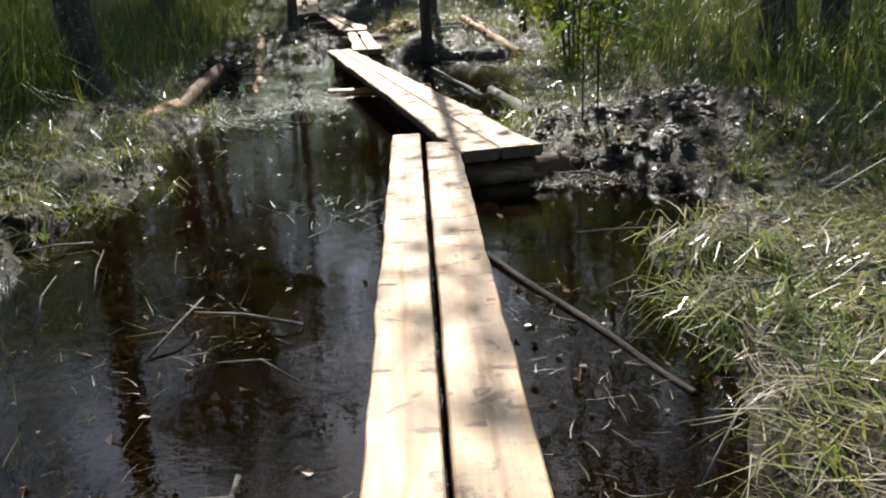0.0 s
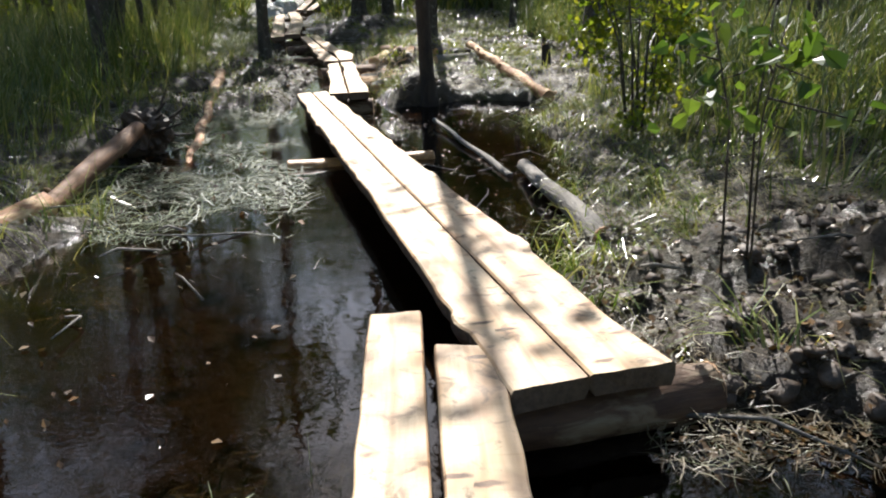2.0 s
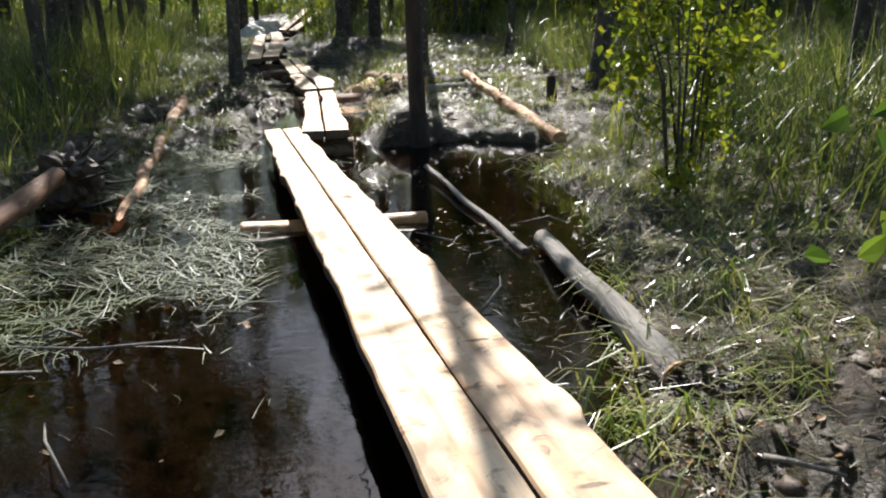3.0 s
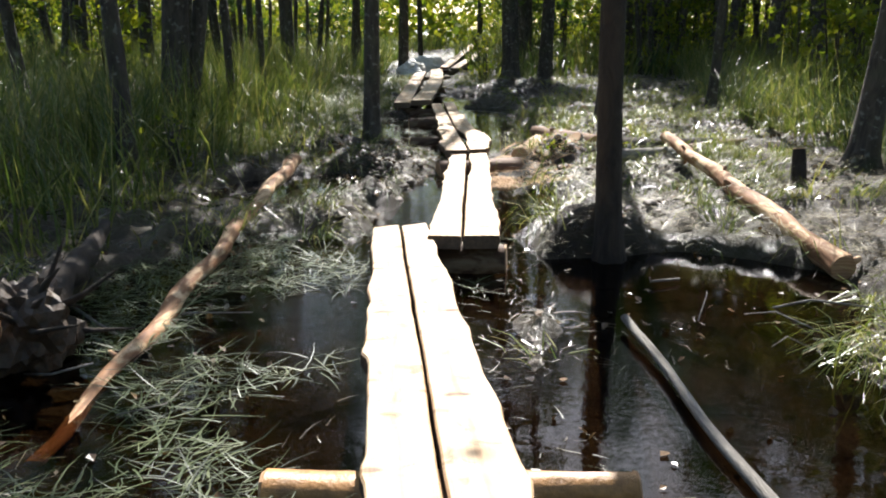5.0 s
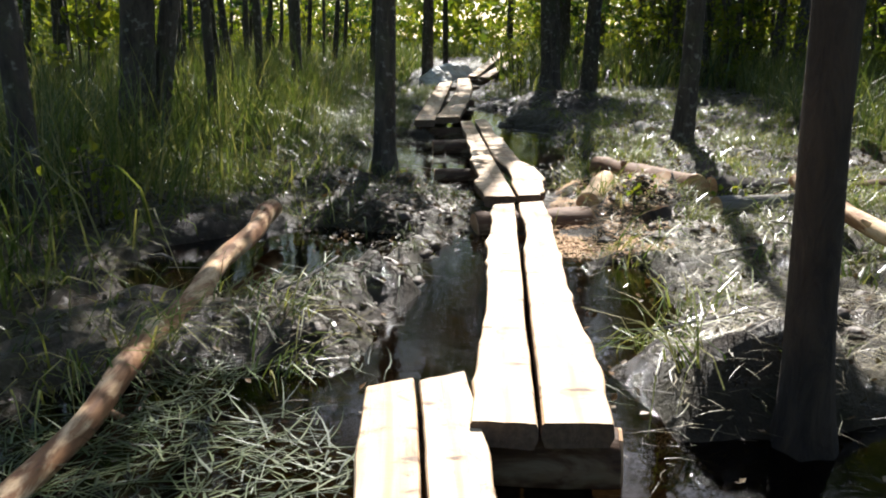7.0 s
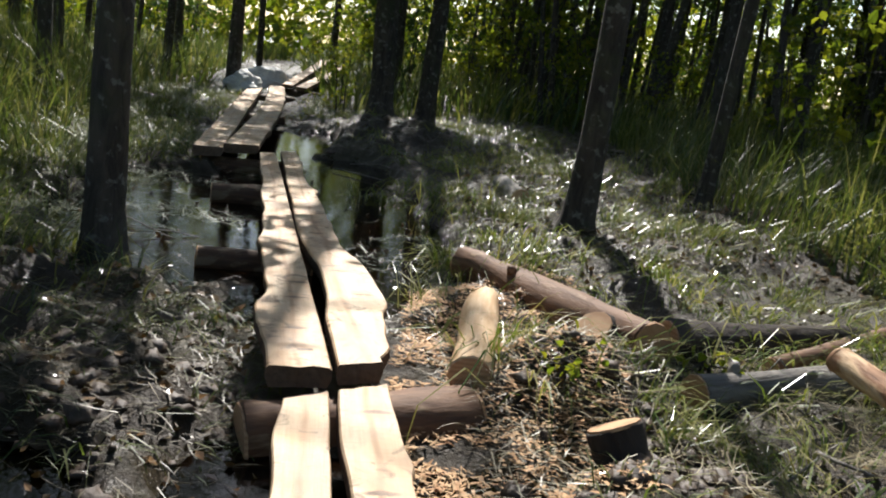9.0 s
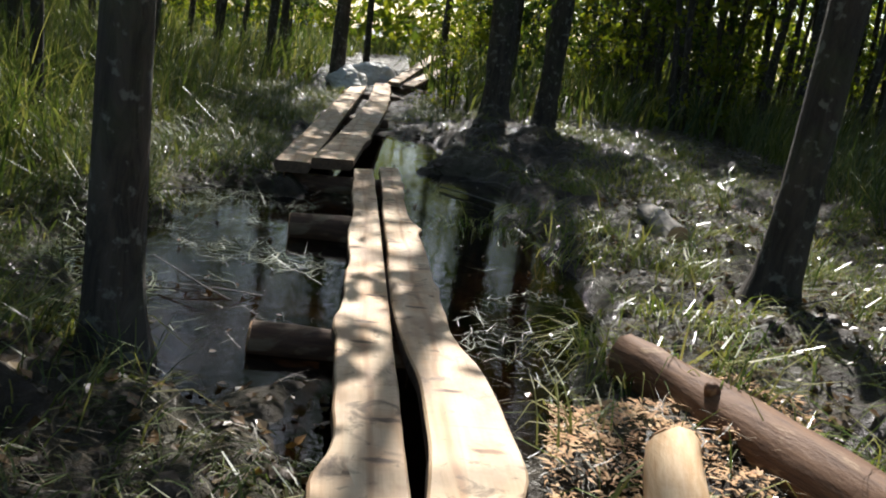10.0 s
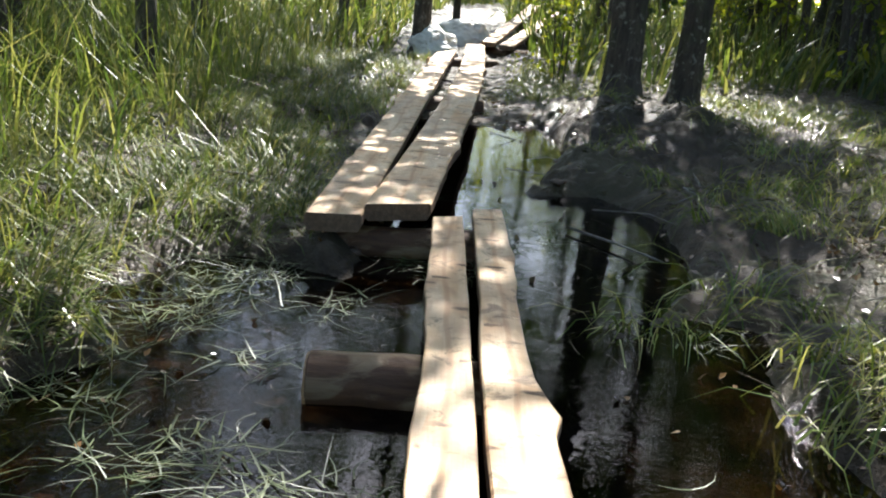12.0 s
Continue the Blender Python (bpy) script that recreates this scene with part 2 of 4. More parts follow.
CHIP = leafy("wood_chip", [(0.60, 0.36, 0.17), (0.78, 0.54, 0.31), (0.45, 0.22, 0.10), (0.70, 0.44, 0.23)], 0.05, 0.8)
CLOD = plain("dark_peat", (0.095, 0.060, 0.036), 0.6, 22, 0.65)
WHITE = plain("pale_sheeting", (0.80, 0.79, 0.75), 0.6, 9, 0.25)


# ---- mesh helpers ----
rng = np.random.default_rng(7)


def mesh_of(name, verts, faces, material, smooth=False):
    """A mesh from arrays of vertices and of faces that all have the same number of corners."""
    verts, faces = np.asarray(verts, np.float32), np.asarray(faces, np.int32)
    me = bpy.data.meshes.new(name)
    me.vertices.add(len(verts))
    me.vertices.foreach_set("co", verts.ravel())
    n = faces.shape[1]
    me.loops.add(faces.size)
    me.loops.foreach_set("vertex_index", faces.ravel())
    me.polygons.add(len(faces))
    me.polygons.foreach_set("loop_start", np.arange(0, faces.size, n, dtype=np.int32))
    me.polygons.foreach_set("use_smooth", np.full(len(faces), smooth))
    me.materials.append(material)
    me.update(calc_edges=True)
    return me


def part(name, me, parent, label="", m=None):
    ob = new(name, me)
    ob.parent = parent
    if m is not None:
        ob.matrix_basis = m
    return tagged(ob, label) if label else ob


def empty(name, m):
    ob = new(name)
    ob.empty_display_size = 0.2
    ob.matrix_basis = m
    return ob


def hash2(ix, iy, seed):
    h = (ix.astype(np.int64) * 374761393 + iy.astype(np.int64) * 668265263 + seed * 974634541) & 0x7FFFFFFF
    h = ((h ^ (h >> 13)) * 1274126177) & 0x7FFFFFFF
    return ((h ^ (h >> 16)) & 0xFFFF) / 65535.0


def value_noise(x, y, seed=0):
    ix, iy = np.floor(x), np.floor(y)
    fx, fy = x - ix, y - iy
    fx, fy = fx * fx * (3 - 2 * fx), fy * fy * (3 - 2 * fy)
    a, b = hash2(ix, iy, seed), hash2(ix + 1, iy, seed)
    c, d = hash2(ix, iy + 1, seed), hash2(ix + 1, iy + 1, seed)
    return (a + (b - a) * fx) * (1 - fy) + (c + (d - c) * fx) * fy


def fbm(x, y, seed=0, octaves=4):
    total, amp = 0.0, 0.5
    for k in range(octaves):
        total = total + amp * value_noise(x * 2 ** k + 17.3 * k, y * 2 ** k - 9.1 * k, seed + k)
        amp *= 0.5
    return total / (1 - 0.5 ** octaves)


def tube(points, radii, sides=10, rough=0.08, seed=0, flare=0.0, caps=True):
    """A bumpy closed tube along a polyline; returns vertices and four-cornered faces."""
    P = [Vector(p) for p in points]
    r = np.random.default_rng(seed)
    V, F = [], []
    ref = Vector((0, 1, 0)) if abs((P[-1] - P[0]).normalized().y) < 0.9 else Vector((1, 0, 0))
    phase = r.uniform(0, 6.28, 4)
    for i, p in enumerate(P):
        d = (P[min(i + 1, len(P) - 1)] - P[max(i - 1, 0)]).normalized()
        u = d.cross(ref).normalized()
        w = d.cross(u).normalized()
        for k in range(sides):
            a = 2 * math.pi * k / sides
            rr = radii[i] * (1 + rough * (math.sin(2 * a + phase[0] + i * 0.5) + 0.7 * math.sin(3 * a + phase[1] - i * 0.8) + r.uniform(-0.6, 0.6)))
            if flare and i < 4:
                rr *= 1 + flare * (1 - i / 4) ** 2 * (0.6 + 0.6 * math.cos(4 * a + phase[2]) ** 2)
            V.append(p + (u * math.cos(a) + w * math.sin(a)) * rr)
    n = len(P)
    for i in range(n - 1):
        for k in range(sides):
            k2 = (k + 1) % sides
            F.append((i * sides + k, i * sides + k2, (i + 1) * sides + k2, (i + 1) * sides + k))
    if caps:
        for i, turn in ((0, 1), (n - 1, -1)):
            c = len(V)
            V.append(P[i])
            for k in range(0, sides, 2):
                q = (c, i * sides + k, i * sides + (k + 1) % sides, i * sides + (k + 2) % sides)
                F.append(q if turn < 0 else q[::-1])
    return np.array([tuple(v) for v in V]), np.array(F)


def joined(pieces):
    """Joins (vertices, faces) pieces into one."""
    V, F, n = [], [], 0
    for v, f in pieces:
        V.append(v)
        F.append(np.asarray(f) + n)
        n += len(v)
    return np.concatenate(V), np.concatenate(F)


def blades(base, height, width, turn, lean, bend, levels=4, curl=0.0):
    """Curved tapering grass blades: arrays of base points and of their sizes and angles."""
    n = len(base)
    face = turn + math.pi / 2 + rng.normal(0, 0.5, n)
    side = np.stack([np.cos(face), np.sin(face), np.zeros(n)], 1)
    V = np.zeros((n, levels, 2, 3))
    for k in range(levels):
        s = k / (levels - 1)
        ang = lean + bend * s
        out = height * s * np.sin(np.clip(ang * 0.75, 0, 2.2))
        up = height * s * np.cos(np.clip(ang * 0.75, 0, 2.2))
        way = turn + curl * s
        c = base + np.stack([np.cos(way), np.sin(way), np.zeros(n)], 1) * out[:, None]
        c[:, 2] += up
        w = (width * (1 - 0.9 * s ** 1.6) * 0.5)[:, None]
        V[:, k, 0], V[:, k, 1] = c - side * w, c + side * w
    i = np.arange(n)[:, None] * levels * 2
    F = np.concatenate([i + np.array([2 * k, 2 * k + 1, 2 * k + 3, 2 * k + 2]) for k in range(levels - 1)])
    return V.reshape(-1, 3), F


def leaves(centre, size, up=0.35, narrow=0.62):
    """Small pointed leaves of four corners, folded a little, turned at random."""
    n = len(centre)
    a = rng.normal(0, 1, (n, 3))
    a /= np.linalg.norm(a, axis=1)[:, None]
    nrm = rng.normal(0, 1, (n, 3)) + np.array([0, 0, up * 3])
    b = np.cross(nrm, a)
    b /= np.linalg.norm(b, axis=1)[:, None] + 1e-9
    c = np.cross(a, b)
    s = size[:, None]
    V = np.stack([centre - a * s * 0.5, centre + b * s * 0.5 * narrow + c * s * 0.10 - a * s * 0.08, centre + a * s * 0.5, centre - b * s * 0.5 * narrow + c * s * 0.10 - a * s * 0.08], 1)
    F = np.arange(n * 4).reshape(-1, 4)
    return V.reshape(-1, 3), F


def broad_leaves(centre, size, up=0.3, narrow=0.8):
    """Egg-shaped leaves in two halves folded along the midrib, with a drooping tip."""
    n = len(centre)
    a = rng.normal(0, 1, (n, 3)) - np.array([0, 0, 0.5])
    a /= np.linalg.norm(a, axis=1)[:, None]
    nrm = rng.normal(0, 1, (n, 3)) + np.array([0, 0, up * 3])
    b = np.cross(nrm, a)
    b /= np.linalg.norm(b, axis=1)[:, None] + 1e-9
    c = np.cross(a, b)
    s = size[:, None]
    w = s * 0.5 * narrow
    V = np.stack([centre - a * s * 0.5, centre - a * s * 0.22 + b * w * 0.92 + c * s * 0.13, centre + a * s * 0.16 + b * w * 0.72 + c * s * 0.08, centre + a * s * 0.55 - c * s * 0.12,
                  centre + a * s * 0.16 - b * w * 0.72 + c * s * 0.08, centre - a * s * 0.22 - b * w * 0.92 + c * s * 0.13], 1)
    i = np.arange(n)[:, None] * 6
    return V.reshape(-1, 3), np.concatenate([i + np.array([0, 1, 2, 3]), i + np.array([0, 3, 4, 5])])


def smooth_step(x, a, b):
    t = np.clip((x - a) / (b - a), 0, 1)
    return t * t * (3 - 2 * t)


# ---- plan of the walkway: corners of each plank (near left, near right, far left, far right), top heights near and far ----
PLANKS = {
    "first_left": ((0.200, -1.0), (0.398, -1.0), (-0.182, 5.96), (0.004, 5.99), 0.215, 0.222),
    "first_right": ((0.406, -1.0), (0.632, -1.0), (0.056, 5.70), (0.262, 5.68), 0.215, 0.218),
    "second_left": ((0.285, 5.345), (0.522, 5.43), (-1.485, 11.88), (-1.358, 11.98), 0.228, 0.218),
    "second_right": ((0.528, 5.44), (0.795, 5.51), (-1.342, 11.98), (-1.215, 12.08), 0.228, 0.214),
    "third_left": ((-1.122, 11.68), (-0.940, 11.70), (-1.585, 14.88), (-1.462, 14.98), 0.236, 0.205),
    "third_right": ((-0.928, 11.71), (-0.738, 11.76), (-1.437, 15.00), (-1.285, 15.10), 0.236, 0.205),
    "fourth_left": ((-1.680, 15.09), (-1.478, 15.14), (-2.895, 20.30), (-2.768, 20.38), 0.222, 0.200),
    "fourth_right": ((-1.462, 15.17), (-1.270, 15.26), (-2.748, 20.50), (-2.620, 20.59), 0.222, 0.205),
    "fifth_left": ((-3.410, 19.94), (-3.170, 20.03), (-5.060, 28.60), (-4.930, 29.30), 0.235, 0.240),
    "fifth_right": ((-3.190, 20.13), (-2.915, 20.30), (-5.070, 30.60), (-4.840, 31.00), 0.260, 0.240, 0.10),
    "sixth_left": ((-4.84, 30.75), (-4.60, 30.70), (-5.05, 37.2), (-4.78, 37.0), 0.30, 0.80),
    "sixth_right": ((-4.52, 30.60), (-4.28, 30.55), (-4.46, 36.5), (-4.20, 36.3), 0.28, 0.70),
}
# swellings of a plank's sides: side, distance from the near end, outward amount, half length
SWELLS = {
    "fourth_left": (("left", 0.60, 0.024, 0.16), ("left", 1.80, 0.024, 0.12), ("left", 2.45, -0.015, 0.35), ("left", 3.75, -0.014, 0.3)),
    "fourth_right": (("right", 0.0, -0.05, 0.10), ("right", 1.02, 0.075, 0.50), ("right", 3.95, -0.030, 0.45), ("left", 1.05, -0.040, 0.42), ("left", 2.30, 0.022, 0.55), ("left", 3.5, 0.015, 0.6)),
    "second_left": (("left", 0.55, 0.020, 0.07), ("left", 2.7, -0.012, 0.35), ("left", 4.9, 0.014, 0.10)),
    "second_right": (("right", 1.30, 0.030, 0.10), ("right", 2.70, 0.018, 0.09), ("right", 0.45, -0.015, 0.30)),
    "third_left": (("right", 0.9, -0.006, 0.3), ("left", 1.2, -0.012, 0.35)),
    "third_right": (("left", 2.55, -0.024, 0.35), ("right", 0.35, 0.012, 0.12), ("right", 1.1, -0.012, 0.3)),
}
ROUTE = np.array([(0.4, -3), (0.3, 0), (0.05, 5.5), (-0.45, 8), (-1.25, 12), (-1.43, 15), (-2.75, 20.4), (-3.1, 21), (-4.8, 29.5), (-6.6, 36), (-9, 50)])


def route_x(y):
    return np.interp(y, ROUTE[:, 1], ROUTE[:, 0])


# pools: middle, half widths; mounds: middle, radii, height
POOLS = np.array([
    (-0.75, 3.4, 1.35, 3.4), (0.75, 3.4, 0.45, 2.2), (1.15, 4.9, 0.65, 0.75), (-0.95, 7.6, 1.25, 3.0), (0.25, 9.4, 0.75, 2.7),
    (0.15, 11.7, 1.1, 0.85), (-1.95, 10.3, 0.95, 2.3), (-1.1, 12.2, 0.7, 0.7), (-0.72, 13.5, 0.24, 0.9), (-2.7, 14.0, 0.8, 0.9),
    (-2.75, 17.7, 0.75, 1.6), (-1.75, 17.9, 0.65, 2.0), (-2.3, 20.7, 0.6, 1.3), (-3.0, 22.8, 0.4, 2.0), (-3.5, 19.3, 0.5, 0.6), (-3.35, 18.0, 0.5, 0.9),
])
MOUNDS = np.array([
    (1.85, 6.5, 0.75, 0.9, 0.24), (-0.22, 12.42, 0.26, 0.26, 0.26), (-1.85, 13.8, 0.35, 0.8, 0.16), (-0.62, 15.55, 0.32, 0.36, 0.19), (0.35, 13.1, 0.6, 0.5, 0.10), (-0.2, 18.4, 0.7, 1.5, 0.15),
    (-1.9, 24.3, 0.9, 1.2, 0.25), (-2.9, 7.2, 0.6, 1.2, 0.14), (1.9, 2.6, 0.8, 1.6, 0.10), (-0.3, 16.9, 0.5, 0.5, 0.12), (-3.05, 16.5, 0.55, 0.75, 0.24), (-0.55, 4.85, 0.32, 0.55, 0.13), (-4.6, 36.3, 1.4, 3.4, 0.42),
])


def bare(x, y):
    """True on the heaps of freshly dug peat, where nothing grows."""
    wob = 0.6 * fbm(x * 2, y * 2, 66)
    return (((x - 1.6) / 0.8) ** 2 + ((y - 6.3) / 0.9) ** 2 + wob < 1.2) | (((x + 2.1) / 1.0) ** 2 + ((y - 23.9) / 2.7) ** 2 + wob < 1.2) | (((x + 1.95) / 0.38) ** 2 + ((y - 13.9) / 0.8) ** 2 + wob < 1.2)


def ground_height(x, y):
    x, y = np.asarray(x, float), np.asarray(y, float)
    off = np.abs(x - route_x(y))
    h = 0.075 + 0.10 * (fbm(x * 0.7, y * 0.7, 3) - 0.45) + 0.20 * (fbm(x * 2.6, y * 2.6, 11) - 0.5) + 0.13 * (fbm(x * 7, y * 7, 21, 3) - 0.5)
    h = h + 0.12 * smooth_step(off, 1.5, 4.5) + 0.20 * smooth_step(off, 6, 30) * fbm(x * 0.12, y * 0.12, 31)
    wob = 0.55 * (fbm(x * 1.5, y * 1.5, 41) - 0.5)
    pool = np.zeros_like(h)
    for cx, cy, rx, ry in POOLS:
        r = np.sqrt(((x - cx) / rx) ** 2 + ((y - cy) / ry) ** 2) + wob
        pool = np.maximum(pool, 1 - smooth_step(r, 0.75, 1.12))
    h = h * (1 - pool) + pool * (-0.16 + 0.13 * (fbm(x * 1.9, y * 1.9, 51) - 0.45))
    for cx, cy, rx, ry, up in MOUNDS:
        h = h + up * np.exp(-((x - cx) / rx) ** 2 - ((y - cy) / ry) ** 2) * (0.55 + 0.9 * fbm(x * 4, y * 4, 61))
    h = h + bare(x, y) * (0.12 * (fbm(x * 5, y * 5, 71, 4) - 0.44) + 0.10 * (fbm(x * 13, y * 13, 72, 2) - 0.5))
    under = (1 - smooth_step(off + 0.25 * (fbm(x * 3, y * 3, 73) - 0.5), 0.36, 0.66)) * (y < 30.5)
    wet = (1 - smooth_step(y, 14.6, 15.2)) + smooth_step(y, 16.6, 17.2) * (1 - smooth_step(y, 23, 25))
    return h * (1 - under) + np.minimum(h, 0.035 - 0.095 * wet) * under


# ---- ground and water ----
def spaced(lo, hi, step, far):
    core = np.arange(lo, hi + step / 2, step)
    out, d = [], step
    while (out[-1] if out else 0) < far:
        d *= 1.22
        out.append((out[-1] if out else 0) + d)
    out = np.array(out)
    return np.concatenate([core[0] - out[::-1], core, core[-1] + out])


gx, gy = spaced(-6.5, 4.5, 0.045, 900), spaced(-1.0, 25.0, 0.055, 900)
GX, GY = np.meshgrid(gx, gy)
GZ = ground_height(GX.ravel(), GY.ravel())
nx, ny = len(gx), len(gy)
ii = (np.arange(ny - 1)[:, None] * nx + np.arange(nx - 1)[None, :]).ravel()
ground = new("ground", mesh_of("ground", np.stack([GX.ravel(), GY.ravel(), GZ], 1), np.stack([ii, ii + 1, ii + nx + 1, ii + nx], 1), MUD, True))
tagged(ground, "dark wet peat and mud of the bog", "ground", kind="structure")

wv = np.array([(-60, -40, 0), (60, -40, 0), (60, 90, 0), (-60, 90, 0)], float)
water = new("water", mesh_of("water", wv, [(0, 1, 2, 3)], WATER))
water.visible_shadow = False
tagged(water, "still tea-brown bog water with dark reflections", "water", kind="structure")


# ---- planks ----
def plank(corners, seed, thick=0.075, left_inner=False, inner=0.004, swells=(), knobs=1.6):
    nl, nr, fl, fr, z0, z1 = corners[:6]
    bow = corners[6] if len(corners) > 6 else 0.0
    nl, nr, fl, fr = (np.array(c) for c in (nl, nr, fl, fr))
    a, b = (nl + nr) / 2, (fl + fr) / 2
    length = float(np.hypot(*(b - a)))
    ahead = (b - a) / length
    right = np.array([ahead[1], -ahead[0]])
    r = np.random.default_rng(seed)
    bumps = [(r.uniform(0.05, 0.95), (1 if left_inner else 0), r.uniform(0.004, 0.017), r.uniform(0.05, 0.14)) for _ in range(int(length * knobs))]
    n = int(length / 0.05)
    prof = [(-1, -0.008), (-0.94, 0.0), (-0.45, 0.0), (0.0, 0.0), (0.45, 0.0), (0.94, 0.0), (1, -0.008), (1.03, -0.55 * thick), (0.90, -thick), (0.0, -thick), (-0.90, -thick), (-1.03, -0.55 * thick)]
    V = []
    for i in range(n + 1):
        s = i / n
        L, R = nl + (fl - nl) * s, nr + (fr - nr) * s
        l, rr = float((L - a) @ right), float((R - a) @ right)
        yl, yr = float((L - a) @ ahead), float((R - a) @ ahead)
        l, rr = l + bow * math.sin(math.pi * s), rr + bow * math.sin(math.pi * s)
        for at, which, up, wide in bumps:
            g = up * math.exp(-((s - at) * length / wide) ** 2)
            l, rr = (l - g, rr) if which == 0 else (l, rr + g)
        l += (inner if left_inner else 0.012) * (noise.noise((s * length * 1.6, seed, 0)) + 0.5 * noise.noise((s * length * 6, seed, 3)))
        rr += (0.012 if left_inner else inner) * (noise.noise((s * length * 1.6, seed, 7)) + 0.5 * noise.noise((s * length * 6, seed, 9)))
        for edge, at, out, half in swells:
            g = out * math.exp(-((s * length - at) / half) ** 4)
            l, rr = (l - g, rr) if edge == "left" else (l, rr + g)
        z = z0 + (z1 - z0) * s + 0.004 * noise.noise((s * length * 0.8, seed, 5))
        for u, dz in prof:
            x = (l + rr) / 2 + u * (rr - l) / 2
            y = yl + (yr - yl) * (u + 1) / 2 + (r.normal(0, 0.004) if i in (0, n) else 0)
            V.append((x, y, z - z0 + dz))
    k = len(prof)
    F = [(i * k + j, i * k + (j + 1) % k, (i + 1) * k + (j + 1) % k, (i + 1) * k + j) for i in range(n) for j in range(k)]
    for i, turn in ((0, 1), (n, -1)):
        for q in ((0, 1, 10, 11), (1, 2, 3, 9), (1, 9, 10, 10), (3, 4, 8, 9), (4, 5, 8, 8), (5, 6, 7, 8)):
            q = [i * k + v for v in q]
            F.append(tuple(q if turn < 0 else q[::-1]))
    tri = [tuple(dict.fromkeys(f)) for f in F]
    me = bpy.data.meshes.new("plank")
    me.from_pydata(V, [], tri)
    for mat in (PINE, SHADED_END_GRAIN, SHADED_WANE):
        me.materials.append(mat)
    # ends and sides take the darker colours, shade included; the top stays pale
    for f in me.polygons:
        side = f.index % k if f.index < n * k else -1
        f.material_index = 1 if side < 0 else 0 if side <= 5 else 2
    me.update()
    rot = Matrix(((right[0], ahead[0], 0, a[0]), (right[1], ahead[1], 0, a[1]), (0, 0, 1, z0), (0, 0, 0, 1)))
    ob = new("plank", me)
    ob.matrix_basis = rot
    return ob


for i, (key, c) in enumerate(PLANKS.items()):
    tagged(plank(c, 11 + i, 0.085 if key.startswith("fifth") else 0.075, key.endswith("right"), 0.005, SWELLS.get(key, ()), 0.3 if key.startswith("first") else 1.6), "thick fresh sawn pine plank with wavy natural edges", "plank", "boardwalk planks")


# ---- logs ----
def log(name, a, b, ra, rb, material, label, category, seed, ends=True, sides=12, sag=0.0, group="", stubs=0):
    """A log from a to b, with its sawn ends as parts."""
    a, b = Vector(a), Vector(b)
    d = b - a
    m = Matrix.Translation(a) @ d.to_track_quat("Z", "Y").to_matrix().to_4x4()
    n = max(4, int(d.length / 0.16))
    r = np.random.default_rng(seed)
    pts = [(0.005 * min(d.length, 4) * math.sin(i * 0.9 + seed) * (0 < i < n), sag * math.sin(math.pi * i / n), d.length * i / n) for i in range(n + 1)]
    rad = [(ra + (rb - ra) * i / n) * r.uniform(0.95, 1.05) for i in range(n + 1)]
    ob = empty(name, m)
    pts = [pts[0], (pts[0][0], pts[0][1], 0.004)] + pts[1:-1] + [(pts[-1][0], pts[-1][1], d.length - 0.004), pts[-1]]
    rad = [rad[0], rad[0]] + rad[1:-1] + [rad[-1], rad[-1]]
    v, f = tube(pts, rad, sides, 0.075, seed)
    part("log_body", mesh_of("log_body", v, f, material, True), ob)
    for k in range(stubs):
        i = int(r.integers(1, n))
        a, q = r.uniform(0, 6.28), Vector(pts[i])
        w = Vector((math.cos(a), math.sin(a), r.uniform(0.2, 0.6)))
        L = rad[i] + r.uniform(0.015, 0.05)
        part("branch_stub", mesh_of("branch_stub", *tube([q + w * rad[i] * 0.6, q + w * L * 0.9, q + w * L], [rad[i] * 0.32, rad[i] * 0.24, rad[i] * 0.16], 7, 0.1, seed + k), material, True), ob)
    if ends:
        for p, rr, q in ((pts[0], rad[0], -1), (pts[-1], rad[-1], 1)):
            v, f = tube([(p[0], p[1], p[2] - 0.004 * q), (p[0], p[1], p[2] + 0.007 * q)], [rr * 0.97, rr * 0.95], sides, 0.03, seed + 5)
            part("cut_end", mesh_of("cut_end", v, f, CUT), ob, "pale sawn end with growth rings")
    return tagged(ob, label, category, group)


SILLS = [
    ((0.10, 5.42, 0.045), (0.95, 5.66, 0.05), 0.10), ((-1.13, 9.40, -0.012), (-0.05, 9.62, -0.012), 0.068), ((-1.40, 11.84, 0.04), (-0.72, 11.90, 0.06), 0.10),
    ((-1.72, 14.98, 0.01), (-0.99, 15.30, 0.03), 0.116), ((-2.46, 16.98, 0.02), (-1.86, 17.09, 0.02), 0.085), ((-2.90, 18.78, 0.03), (-2.30, 18.95, 0.03), 0.10),
    ((-3.40, 20.16, 0.035), (-2.66, 20.40, 0.035), 0.10), ((-4.4, 24.6, 0.05), (-3.6, 24.9, 0.05), 0.10), ((-5.2, 28.7, 0.05), (-4.3, 29.3, 0.05), 0.10), ((-0.1, 1.0, 0.04), (0.8, 1.1, 0.04), 0.09), ((-5.1, 31.0, 0.12), (-4.1, 30.9, 0.12), 0.085),
]
for i, (a, b, r) in enumerate(SILLS):
    log("support_log", a, b, r, r * 0.95, WET_ORANGE if i == 1 else BARKED if i == 3 else SHADED_SOAKED, "short round pine log lying under the planks", "log", 40 + i, group="logs under the boardwalk")

